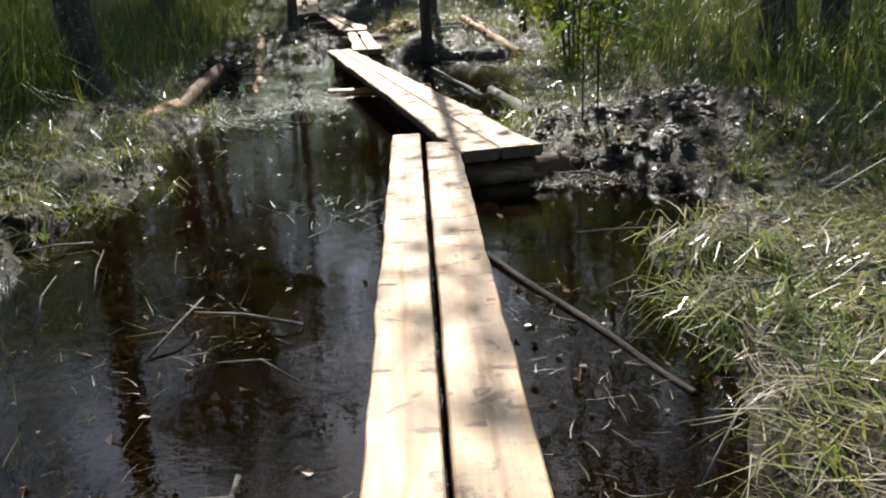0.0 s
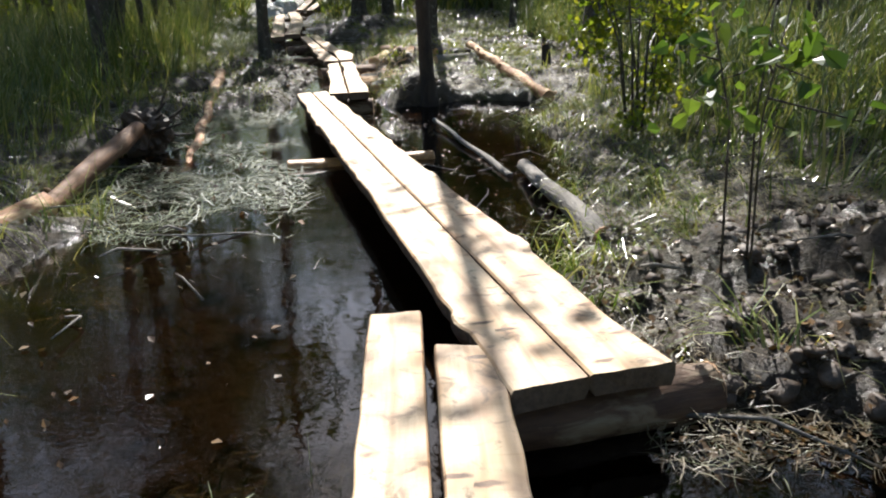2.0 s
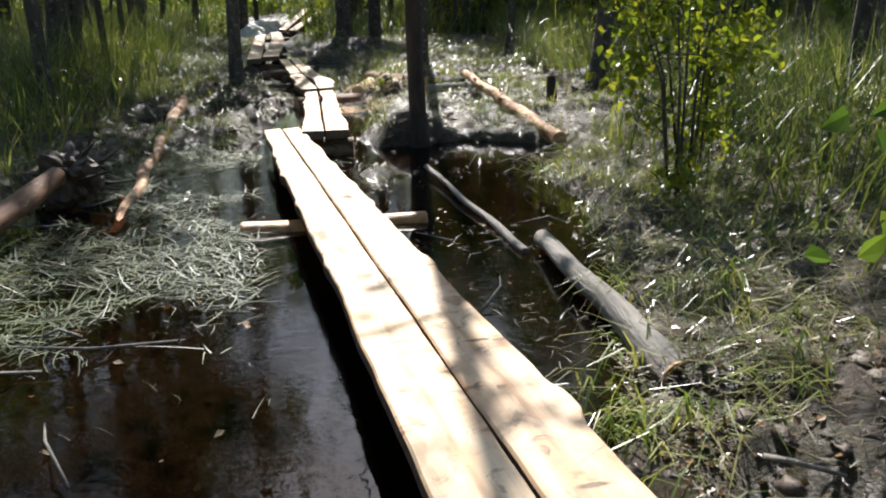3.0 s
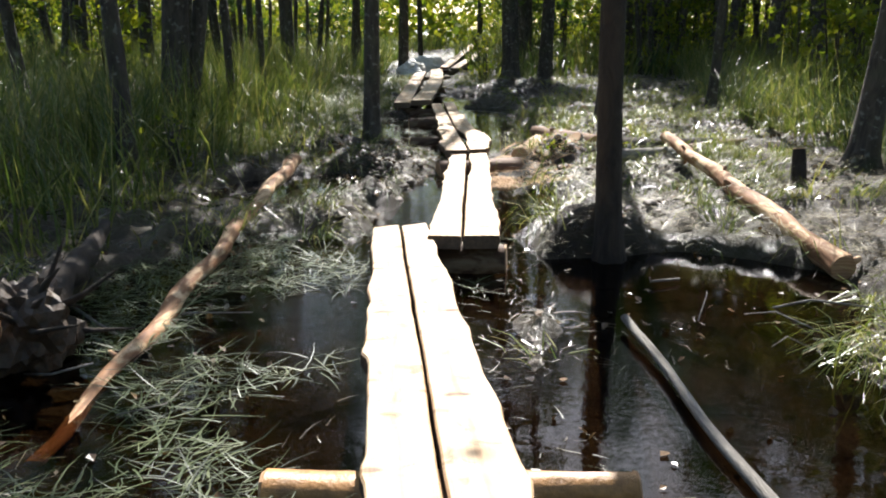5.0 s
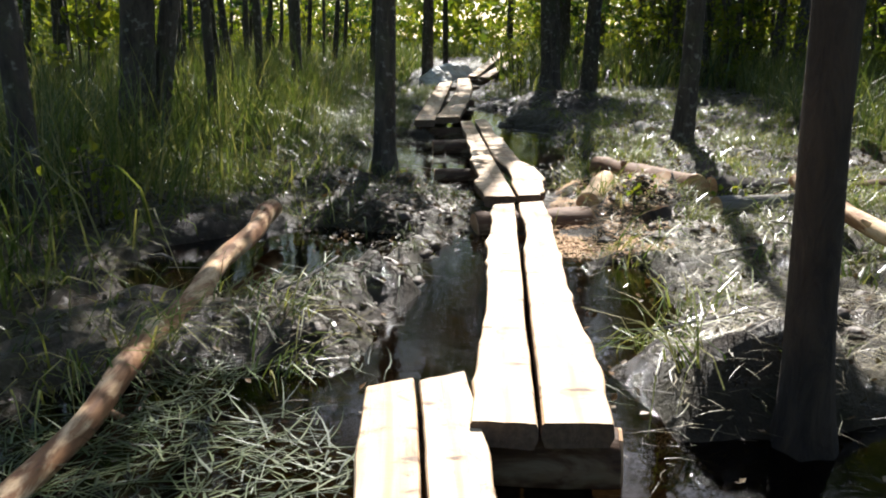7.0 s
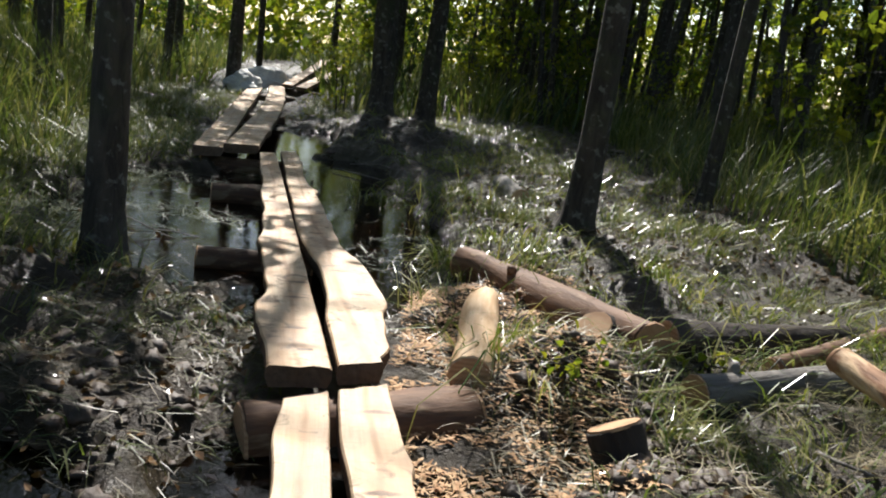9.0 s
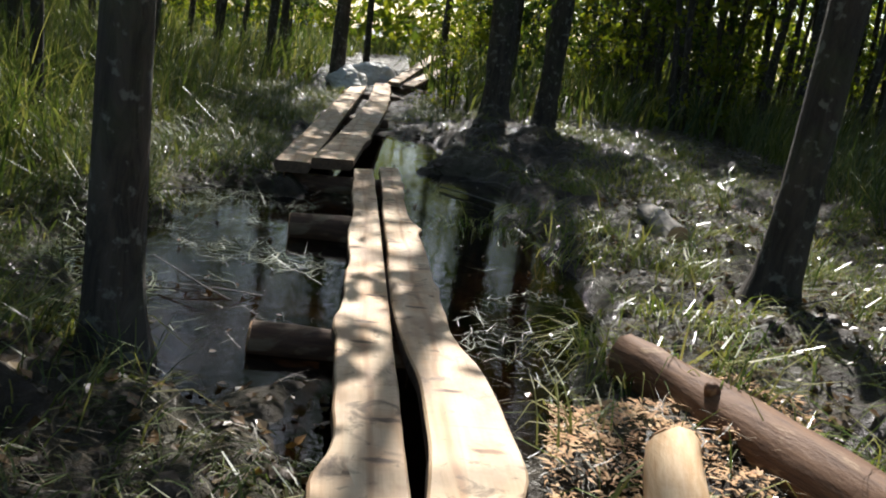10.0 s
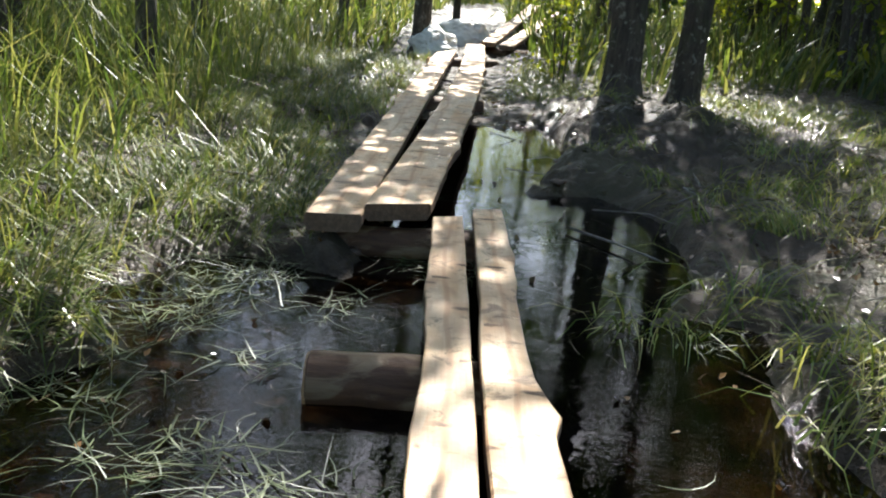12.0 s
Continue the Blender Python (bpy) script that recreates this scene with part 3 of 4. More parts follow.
log("fallen_log", (-1.93, 9.45, -0.045), (-2.98, 14.6, 0.17), 0.034, 0.062, PEELED, "long thin pine log with flaking orange bark", "log", 61, stubs=7)
log("fallen_log", (1.09, 12.02, 0.08), (0.34, 15.55, 0.34), 0.070, 0.050, PEELED, "long pale log lying across the sunlit bank", "log", 62, stubs=7)
log("fallen_log", (-1.02, 17.2, 0.13), (-0.27, 15.85, 0.21), 0.095, 0.10, BARKED, "thick brown log with torn bark on muddy bank", "log", 63, stubs=4)
log("fallen_log", (-0.15, 16.08, 0.17), (0.95, 16.62, 0.13), 0.09, 0.08, BARK_WET, "dark rotten log half sunk in litter", "log", 64, stubs=4)
log("cut_stump", (-0.50, 14.96, 0.02), (-0.57, 15.02, 0.19), 0.10, 0.085, BARK_WET, "low dark stump with a slanting sawn top", "stump", 65)
log("short_log", (-1.01, 15.42, 0.14), (-0.94, 16.40, 0.15), 0.08, 0.08, STRIPPED, "short peeled pine log lying on orange wood chips", "log", 66)
log("short_log", (-0.15, 15.58, 0.12), (0.62, 15.98, 0.11), 0.085, 0.08, BARK_GREY, "short weathered log with a sawn end in straw", "log", 67, stubs=4)
log("cut_stump", (-0.40, 15.95, 0.05), (-0.52, 15.82, 0.27), 0.085, 0.075, BARK_WET, "tilted small stump with a pale sawn top", "stump", 68)
log("fallen_log", (-0.55, 19.5, 0.20), (-0.66, 20.5, 0.18), 0.080, 0.075, BARK_GREY, "short pale barkless log lying in bright grass", "log", 69)
log("fallen_log", (0.30, 16.02, 0.13), (1.25, 16.78, 0.15), 0.045, 0.05, BARKED, "thin reddish log lying under the end of a pale one", "log", 78, stubs=3)
log("driftwood", (0.86, 7.15, 0.10), (0.60, 9.0, 0.06), 0.065, 0.045, BARK_GREY, "weathered grey driftwood log lying half in water", "driftwood", 70)
log("fallen_branch", (0.50, 8.9, 0.01), (-0.07, 11.05, 0.05), 0.024, 0.018, BARK_GREY, "thin grey branch lying in dark water", "branch", 71, ends=False, sides=8)
log("fallen_branch", (0.40, 4.05, 0.012), (1.02, 2.7, -0.004), 0.015, 0.016, BARK_WET, "dark wet stick lying in shallow water", "branch", 72, ends=False, sides=8)
log("fallen_log", (-2.30, 8.0, 0.12), (-2.43, 9.90, 0.24), 0.062, 0.072, BARKED, "brown barky log raised against an uprooted stump", "log", 73, stubs=4)
log("fallen_log", (-2.75, 6.4, 0.05), (-2.30, 8.0, 0.13), 0.07, 0.075, PEELED, "reddish log end sticking out of wet grass", "log", 74)
log("snag", (1.32, 14.35, 0.05), (1.30, 14.42, 0.40), 0.065, 0.045, BARK_WET, "short dark broken snag standing in grass", "stump", 75)



def root_stump(x, y, z, far, seed):
    """A wad of roots and peat, with its broken stem lying away from it and thin roots sticking out."""
    r = np.random.default_rng(seed)
    ob = empty("uprooted_stump", pose(x, y, z))
    bm = bmesh.new()
    bmesh.ops.create_icosphere(bm, subdivisions=4, radius=1)
    for v in bm.verts:
        q = v.co.copy()
        k = 1 + 0.45 * noise.noise(q * 1.5 + Vector((seed, 0, 0))) + 0.30 * noise.noise(q * 4.1) + 0.12 * noise.noise(q * 11)
        v.co = Vector((q.x * 0.21 * k, q.y * 0.16 * k, q.z * 0.21 * k))
    me = bpy.data.meshes.new("root_wad")
    bm.to_mesh(me)
    bm.free()
    me.materials.append(CLOD)
    part("root_wad", me, ob, "dark wad of roots and wet peat")
    d = Vector(far) - Vector((x, y, z))
    pts = [d * (i / 9) + Vector(r.normal(0, 0.012, 3)) for i in range(10)]
    part("broken_stem", mesh_of("broken_stem", *tube(pts, list(np.linspace(0.10, 0.035, 10)), 11, 0.09, seed), BARK_WET, True), ob)
    for k in range(9):
        a, b = r.uniform(0, 6.28), r.uniform(-0.2, 1.2)
        w = Vector((math.cos(a) * math.cos(b), math.sin(a) * math.cos(b) * 0.8, math.sin(b)))
        L = r.uniform(0.26, 0.42)
        part("root", mesh_of("root", *tube([w * 0.1, w * L * 0.7, w * L + Vector(r.normal(0, 0.05, 3))], [0.022, 0.013, 0.004], 6, 0.1, seed + k), BARK_WET, True), ob)
    return tagged(ob, "dark uprooted stump with a broken stem in the shallows", "stump")


root_stump(-2.44, 10.12, 0.17, (-3.15, 11.85, 0.16), 77)


# ---- trees ----
def trunk_mesh(name, height, radius, seed, lean=(0.0, 0.0), crook=0.15, sides=14, flare=0.8, limbs=6, material=None):
    r = np.random.default_rng(seed)
    n = 18
    z = np.concatenate([[-0.15, 0.0, 0.12, 0.3, 0.6], np.linspace(1.0, height, n - 5)])
    ph = r.uniform(0, 6.28, 4)
    pts = [(lean[0] * h + crook * (math.sin(h * 0.55 + ph[0]) - math.sin(ph[0])), lean[1] * h + crook * (math.sin(h * 0.47 + ph[1]) - math.sin(ph[1])), h) for h in z]
    rad = [radius * (1 - 0.8 * max(0, h) / height) for h in z]
    pieces = [tube(pts, rad, sides, 0.065, seed, flare)]
    for k in range(limbs):
        h = height * r.uniform(0.35, 0.9)
        i = int(np.searchsorted(z, h)) - 1
        p, a = Vector(pts[i]), r.uniform(0, 6.28)
        L = r.uniform(0.8, 1.7)
        d = Vector((math.cos(a), math.sin(a), r.uniform(0.3, 0.9)))
        pieces.append(tube([p, p + d * L * 0.5, p + d * L + Vector((0, 0, 0.2))], [rad[i] * 0.4, rad[i] * 0.25, 0.008], 6, 0.05, seed + k))
    return mesh_of(name, *joined(pieces), material or BARK, True)


def crown_mesh(name, height, radius, count, seed, size=0.165):
    """Clumps of leaves round the limbs, with gaps between."""
    global rng
    rng = np.random.default_rng(seed)
    k = 60
    t = rng.uniform(0, 1, k)
    a = rng.uniform(0, 6.28, k)
    rad = radius * (1.0 - 0.55 * t) * np.sqrt(rng.uniform(0.03, 1, k))
    c = np.stack([rad * np.cos(a), rad * np.sin(a), height * (0.40 + 0.62 * t)], 1)
    which = rng.integers(0, k, count)
    pos = c[which] + rng.normal(0, 1, (count, 3)) * np.array([0.27, 0.27, 0.16])
    return mesh_of(name, *leaves(pos, rng.uniform(0.7, 1.3, count) * size, 0.2), LEAF)


DENSE = crown_mesh("crown", 10.5, 2.0, 3400, 395)
SPARSE = crown_mesh("crown", 10.5, 2.0, 760, 390, 0.14)
THIN = [crown_mesh("crown", 10.5, 1.9, 620, 392 + k, 0.17) for k in range(2)]
CROWNS = [crown_mesh("crown", 10.5, 1.6 + 0.2 * k, 1700, 300 + k) for k in range(5)]


def tree(x, y, radius, height, lean=(0, 0), seed=0, crown=0, material=None, label="", flare=0.8, crook=0.12, sides=14, spread=1.0, shift=0.0, sparse=False, dense=False, low=1.0):
    ob = empty("tree", pose(x, y, float(ground_height(x, y)), 0, 0, 0))
    part("trunk", trunk_mesh("trunk", height, radius, seed, lean, crook, sides, flare, material=material), ob)
    part("crown", DENSE if dense else SPARSE if sparse else CROWNS[crown % 5], ob, "", Matrix.Translation((shift + lean[0] * height * 0.8, lean[1] * height * 0.8, 0)) @ pose(0, 0, 0, 0, 0, seed * 47) @ Matrix.Diagonal((spread, spread, low * height / 10.5, 1)))
    return tagged(ob, label or "slender grey-barked tree standing in the bog", "tree", "trees of the bog wood")


NEAR_TREES = [
    # x, y, radius, height, lean, label
    (-0.15, 12.25, 0.080, 10.5, (-0.005, 0.0), "dark straight trunk rising from the pool's edge"),
    (-2.80, 16.55, 0.092, 11.0, (-0.010, 0.0), "dark straight tree beside the boardwalk"),
    (-0.27, 18.20, 0.095, 11.5, (0.015, 0.0), "leaning dark tree with flared roots on the bank"),
    (-2.30, 25.7, 0.20, 12.5, (0.0, 0.0), "thick dark tree with a mossy foot"),
    (-1.65, 26.4, 0.15, 12.0, (0.01, 0.02), "dark tree growing close beside a thicker one"),
    (-5.66, 29.9, 0.14, 11.0, (-0.02, 0.0), "thin dark tree at the end of the planks"),
    (-3.25, 8.35, 0.19, 11.0, (0.0, 0.0), "thick dark tree on the grassy shore"),
    (-4.31, 14.05, 0.085, 10.0, (-0.02, 0.0), "slender crooked tree among tall grass"),
    (-5.45, 17.05, 0.17, 12.0, (0.04, 0.0), "thick forked grey tree in tall grass"),
    (-5.35, 17.2, 0.10, 12.0, (0.17, 0.05), "leaning second stem of a forked tree"),
    (-5.20, 18.2, 0.055, 10.0, (-0.01, 0.0), "thin dark tree in tall grass"),
    (1.28, 20.6, 0.07, 10.0, (0.01, 0.0), "thin dark tree on the bank"),
    (1.95, 15.1, 0.11, 11.0, (0.09, 0.0), "slim leaning tree with pale lichen patches"),
    (3.3, 8.6, 0.17, 11.0, (0.0, 0.0), "dark tree behind tall grass, its unseen crown giving shade"),
    (4.1, 9.2, 0.16, 11.0, (-0.02, 0.0), "dark tree deep in shade"),
    (-2.7, 32.2, 0.24, 12.5, (0.0, 0.0), "thick dark tree in deep shade"),
    # two trees added only for the shade their unseen crowns cast on the right
    (4.3, 13.4, 0.12, 11.0, (0.01, 0.0), "dark tree behind tall grass, its unseen crown giving shade"),
    (5.0, 16.6, 0.13, 11.0, (0.0, 0.0), "dark tree behind tall grass, its unseen crown giving shade"),
    # four added trees: crowns above the view shade the left and darken pool reflections
    (-6.3, 23.2, 0.10, 10.5, (0.01, 0.0), "dark slender tree in tall grass, added for shade and reflections"),
    (-7.7, 26.6, 0.11, 11.0, (-0.02, 0.0), "dark slender tree in tall grass, added for shade and reflections"),
    (-5.9, 20.9, 0.06, 9.5, (0.02, 0.0), "thin dark tree in tall grass"),
    (-8.6, 22.0, 0.12, 11.0, (0.0, 0.0), "dark slender tree in tall grass, added for shade and reflections"),
    # four more, placed so their crowns out of view shade the right bank
    (2.6, 29.6, 0.12, 11.0, (0.01, 0.0), "dark tree added to shade the right bank"),
    (3.1, 26.8, 0.11, 11.0, (-0.01, 0.0), "dark tree added to shade the right bank"),
    (0.9, 33.0, 0.15, 11.5, (0.0, 0.0), "dark tree added to shade the right bank"),
    (5.2, 28.8, 0.13, 11.0, (0.02, 0.0), "dark tree added to shade the right bank"),
    # seven added trees whose unseen crowns break up the sky mirrored in pools
    (-3.4, 36.8, 0.12, 11.0, (0.0, 0.0), "dark tree added beyond the planks to break sky reflections"),
    (-6.9, 37.6, 0.10, 10.5, (0.01, 0.0), "dark tree added beyond the planks to break sky reflections"),
    (-5.4, 41.5, 0.12, 11.0, (-0.01, 0.0), "dark tree added beyond the planks to break sky reflections"),
    (-8.3, 34.4, 0.11, 10.5, (0.02, 0.0), "dark tree added beyond the planks to break sky reflections"),
    (-2.0, 39.6, 0.13, 11.5, (0.0, 0.0), "dark tree added beyond the planks to break sky reflections"),
    (-7.2, 30.4, 0.09, 10.0, (0.01, 0.0), "dark slender tree in tall grass, added for shade and reflections"),
    (-9.6, 29.0, 0.10, 10.5, (0.0, 0.0), "dark slender tree in tall grass, added for shade and reflections"),
]
# crowns, above the view, are shifted, thinned, packed or lowered to steer sunlight
for i, (x, y, r, h, lean, label) in enumerate(NEAR_TREES):
    tree(x, y, r, h, lean, 500 + i, i, BARK_WET if i == 0 else BARK, label, flare=1.0 if r > 0.14 else 0.9, crook=0.06, spread={6: 1.1, 20: 1.3, 5: 1.15, 8: 1.6, 12: 1.3, 13: 1.2, 14: 1.2, 15: 1.3, 16: 1.5}.get(i, 1.3 if i > 25 else 0.9), shift={1: -1.4, 2: 1.7, 3: -0.9, 4: -0.8, 13: 1.2, 14: 1.0, 5: 1.3, 15: 0.2, 6: -0.7, 12: 1.3, 16: -2.0, 20: 1.2}.get(i, 0.0), sparse=i in (6, 7, 19, 21, 29, 32) or x > -3.2 and i < 18 and i not in (1, 3, 12, 13, 14, 15), dense=i in (3, 4, 5, 8, 15, 20), low={3: 0.48, 5: 0.7, 4: 0.48, 7: 0.7, 8: 0.68, 16: 0.62}.get(i, 0.8 if i > 17 else 1.0))

# the wood around: three stems, each copied
stems = []
for k in range(9):
    ob = empty("tree", pose(-14 - 3 * k, -14, 0))
    part("trunk", trunk_mesh("trunk", 10.5, 0.085, 700 + k, (0.0, 0.0), 0.12 + 0.05 * (k % 3), 8, 0.5, 4), ob)
    part("crown", CROWNS[k % 5] if k < 6 else THIN[k % 2], ob)
    stems.append(tagged(ob, "slender grey-barked tree standing in the bog", "tree", "trees of the bog wood"))
wood = np.random.default_rng(21)
placed = [(t[0], t[1]) for t in NEAR_TREES]
tries = 0
while len(placed) < 246 and tries < 24000:
    tries += 1
    # trees at negative y are never seen; they close off sky light from behind
    y = wood.uniform(-26, 62)
    x = route_x(min(y, 34)) + wood.uniform(-1, 1) * (9 + 0.36 * abs(y))
    off = abs(x - float(route_x(y)))
    if off < (1.2 if y < -3 else 3.5 if y < 18 else 4.6 if y < 34 else 3.0) or any((x - a) ** 2 + (y - b) ** 2 < (1.3 if y < -3 else 1.7) ** 2 for a, b in placed):
        continue
    if y < 24 and off < 5.5 and wood.uniform() < 0.75:
        continue
    if y > 34 and x < float(route_x(y)) and wood.uniform() < 0.72:
        continue
    placed.append((x, y))
    s, h = wood.choice([0.5, 0.7, 1.0, 1.2, 1.6]), wood.uniform(0.85, 1.2)
    copy_thing(stems[6 + len(placed) % 3 if y > 31 or (y > 8 and len(placed) % 2) else len(placed) % 6], pose(x, y, float(ground_height(x, y)), wood.normal(0, 2.0), wood.normal(0, 2.5), wood.uniform(0, 360)) @ Matrix.Diagonal((s * 0.5 + 0.5, s * 0.5 + 0.5, h, 1)))

# a denser stand left of the walkway, its unseen crowns added for shade and reflections
stand = np.random.default_rng(29)
tries = 0
while len(placed) < 280 and tries < 6000:
    tries += 1
    y = stand.uniform(13, 36)
    x = float(route_x(y)) - stand.uniform(2.8, 10.0)
    if any((x - a) ** 2 + (y - b) ** 2 < 1.0 for a, b in placed):
        continue
    placed.append((x, y))
    s = stand.uniform(0.3, 0.9)
    copy_thing(stems[6 + len(placed) % 3], pose(x, y, float(ground_height(x, y)), stand.normal(0, 2.0), stand.normal(0, 2.5), stand.uniform(0, 360)) @ Matrix.Diagonal((s * 0.5 + 0.5, s * 0.5 + 0.5, stand.uniform(0.6, 1.0), 1)))

# and a thicker one beyond the right bank, added to keep that side in shade
while len(placed) < 336:
    y = stand.uniform(25, 46)
    x = float(route_x(y)) + stand.uniform(5.6, 15.0)
    if any((x - a) ** 2 + (y - b) ** 2 < 0.8 for a, b in placed):
        continue
    placed.append((x, y))
    s = stand.uniform(0.6, 1.3)
    copy_thing(stems[len(placed) % 6], pose(x, y, float(ground_height(x, y)), stand.normal(0, 2.0), stand.normal(0, 2.5), stand.uniform(0, 360)) @ Matrix.Diagonal((s * 0.5 + 0.6, s * 0.5 + 0.6, stand.uniform(0.8, 1.1), 1)))

# ---- low growth: saplings and shrubs ----
def shrub(x, y, height, width, count, size, material, seed, label, stems_n=5, name="shrub", group="", low=0.0):
    global rng
    rng = np.random.default_rng(seed)
    ob = empty(name, pose(x, y, float(ground_height(x, y))))
    pieces, spots = [], []
    for k in range(stems_n):
        a, w = rng.uniform(0, 6.28), rng.uniform(0.3, 1) * width
        thin = 0.5 if low else 1.0
        p = [Vector((0.06 * math.cos(a), 0.06 * math.sin(a), -0.05)), Vector((w * 0.4 * math.cos(a), w * 0.4 * math.sin(a), height * 0.5)), Vector((w * math.cos(a), w * math.sin(a), height * rng.uniform(0.75, 1.05)))]
        pieces.append(tube(p, [0.012 * thin, 0.008 * thin, 0.003], 5, 0.05, seed + k))
        for _ in range(5):
            s = rng.uniform(0.3, 1.0)
            q = p[1].lerp(p[2], (s - 0.3) / 0.7) if rng.uniform() < 0.65 + low else p[0].lerp(p[1], rng.uniform(0.35, 1.0))
            b = q + Vector(rng.normal(0, 0.5, 3) * np.array([width, width, height * 0.2]))
            pieces.append(tube([q, b], [0.005, 0.002], 4, 0.0, seed))
            spots += [q.lerp(b, u) for u in (0.3, 0.6, 0.8, 1.0)]
    part("stem", mesh_of("stem", *joined(pieces), BARK, True), ob)
    spots = np.array([tuple(s) for s in spots])
    pos = spots[rng.integers(0, len(spots), count)] + rng.normal(0, 0.055, (count, 3))
    part("foliage", mesh_of("foliage", *broad_leaves(pos, rng.uniform(0.6, 1.3, count) * size, 0.25, 0.8), material), ob)
    return tagged(ob, label, "shrub", group)


shrub(1.50, 9.6, 1.45, 0.42, 900, 0.055, BRIGHT_LEAF, 801, "young birch shrub with sunlit yellow-green leaves", 5)
shrub(1.75, 10.3, 1.8, 0.50, 800, 0.055, BRIGHT_LEAF, 802, "young birch shrub with sunlit yellow-green leaves", 4)
shrub(1.20, 6.25, 1.10, 0.26, 70, 0.080, SAPLING_LEAF, 803, "leafy sapling with large shining green leaves", 3, low=1.0)
shrub(2.35, 12.2, 1.2, 0.4, 300, 0.06, BRIGHT_LEAF, 804, "young birch shrub with sunlit yellow-green leaves", 5)
shrub(-3.15, 27.5, 1.6, 0.45, 320, 0.06, BRIGHT_LEAF, 805, "small bush with bright leaves beside the planks", 4)
shrub(-0.08, 15.72, 0.16, 0.07, 30, 0.04, BRIGHT_LEAF, 806, "tiny bright green plant beside the cut logs", 3, "seedling")
shrub(-0.70, 15.32, 0.13, 0.06, 24, 0.04, BRIGHT_LEAF, 807, "tiny bright green plant beside the cut logs", 3, "seedling")
shrub(-3.80, 13.9, 0.5, 0.2, 34, 0.06, BRIGHT_LEAF, 808, "young leafy weed at the edge of tall grass", 4, "weed")
brush = np.random.default_rng(33)
# sunlight put into the colour: three of four take the brighter leaf
kinds = [shrub(-20 - 2 * k, -12, 2.6, 0.9, 520, 0.10, BRIGHT_LEAF if k else LEAF, 820 + k, "leafy undergrowth sapling between the trees", 5, group="undergrowth saplings") for k in range(4)]
for k in range(320):
    # from k = 260 on, unseen behind the start to block low sky light
    y = brush.uniform(20, 66) if k < 260 else brush.uniform(-16, -3)
    x = float(route_x(y)) + brush.uniform(-1, 1) * (5 + 0.5 * abs(y))
    if abs(x - float(route_x(y))) < (1.0 if y < 0 else 5.0 if y < 32 else 1.5):
        continue
    s = brush.uniform(0.6, 1.5)
    copy_thing(kinds[int(brush.integers(0, 4))], pose(x, y, float(ground_height(x, y)) - 0.05, 0, 0, brush.uniform(0, 360)) @ Matrix.Diagonal((s, s, s, 1)))

# distant edge of the wood
rng = np.random.default_rng(91)
n = 70000
ang, dist = rng.uniform(-1.25, 1.25, n), rng.uniform(58, 85, n)
fx, fy = -3 + dist * np.sin(ang), dist * np.cos(ang)
clump = fbm(fx * 0.25, fy * 0.25, 5)
fz = rng.uniform(0, 1, n) ** 1.2 * 15 * np.clip(clump * 2 - 0.2, 0.15, 1)
far = new("far_woods", mesh_of("far_woods", *leaves(np.stack([fx, fy, fz], 1), rng.uniform(0.3, 0.75, n), 0.1, 0.8), BRIGHT_LEAF))
tagged(far, "distant bright leafy edge of the wood", "woods", kind="stuff")


# ---- grass, sedge and litter ----
def scatter(n, x0, x1, y0, y1, seed, keep):
    r = np.random.default_rng(seed)
    x, y = r.uniform(x0, x1, n), r.uniform(y0, y1, n)
    z = ground_height(x, y)
    k = keep(x, y, z, r.uniform(0, 1, n)) & (~bare(x, y) | (r.uniform(0, 1, n) < 0.22))
    return np.stack([x[k], y[k], z[k]], 1)


def off_route(x, y):
    return np.abs(x - route_x(y))


def grass_field(name, base, h, w, lean, bend, material, label, category="grass", seed=1, tuft=0.5):
    """One field of blades; heights and the way they lean follow patches."""
    global rng
    rng = np.random.default_rng(seed)
    n = len(base)
    patch = fbm(base[:, 0] * 1.1, base[:, 1] * 1.1, seed)
    hh = h * (0.45 + 0.9 * patch) * rng.uniform(0.6, 1.25, n)
    turn = 6.28 * 2 * fbm(base[:, 0] * 0.9, base[:, 1] * 0.9, seed + 9) + rng.normal(0, 0.9, n)
    V, F = blades(base - np.array([0, 0, 0.02]), hh, w * rng.uniform(0.6, 1.3, n), turn, np.abs(rng.normal(lean, 0.2, n)), np.abs(rng.normal(bend, 0.5, n)))
    return tagged(new(name, mesh_of(name, V, F, material)), label, category, kind="stuff")


def tufts(base, per, spread, seed):
    r = np.random.default_rng(seed)
    b = np.repeat(base, per, 0)
    b[:, :2] += r.normal(0, spread, (len(b), 2))
    return b


# tall green grass away from the walkway
b = scatter(52000, -13, -2.2, 6, 30, 1, lambda x, y, z, u: (off_route(x, y) > 1.9) & (z > 0.02) & (u < 0.25 + 0.75 * smooth_step(off_route(x, y), 1.9, 4.0)) & ((y > 10) | (x < -3.0)))
grass_field("tall_grass", b, 1.0, 0.014, 0.12, 0.75, GRASS, "tall green marsh grass growing thickly between trees", seed=101)
b = scatter(42000, 1.3, 11, 3, 30, 2, lambda x, y, z, u: (off_route(x, y) > 2.2 + 1.4 * (y > 12)) & (z > 0.02) & (u < 0.2 + 0.8 * smooth_step(off_route(x, y), 2.2, 4.5)))
grass_field("tall_grass", b, 0.9, 0.014, 0.15, 0.8, GRASS, "tall dark green grass in the shade", seed=102)
b = scatter(60000, -45, 40, 28, 62, 3, lambda x, y, z, u: off_route(x, y) > 1.2)
grass_field("tall_grass", b, 1.0, 0.05, 0.15, 0.7, GRASS, "far stretch of sunlit green grass under the trees", seed=103)
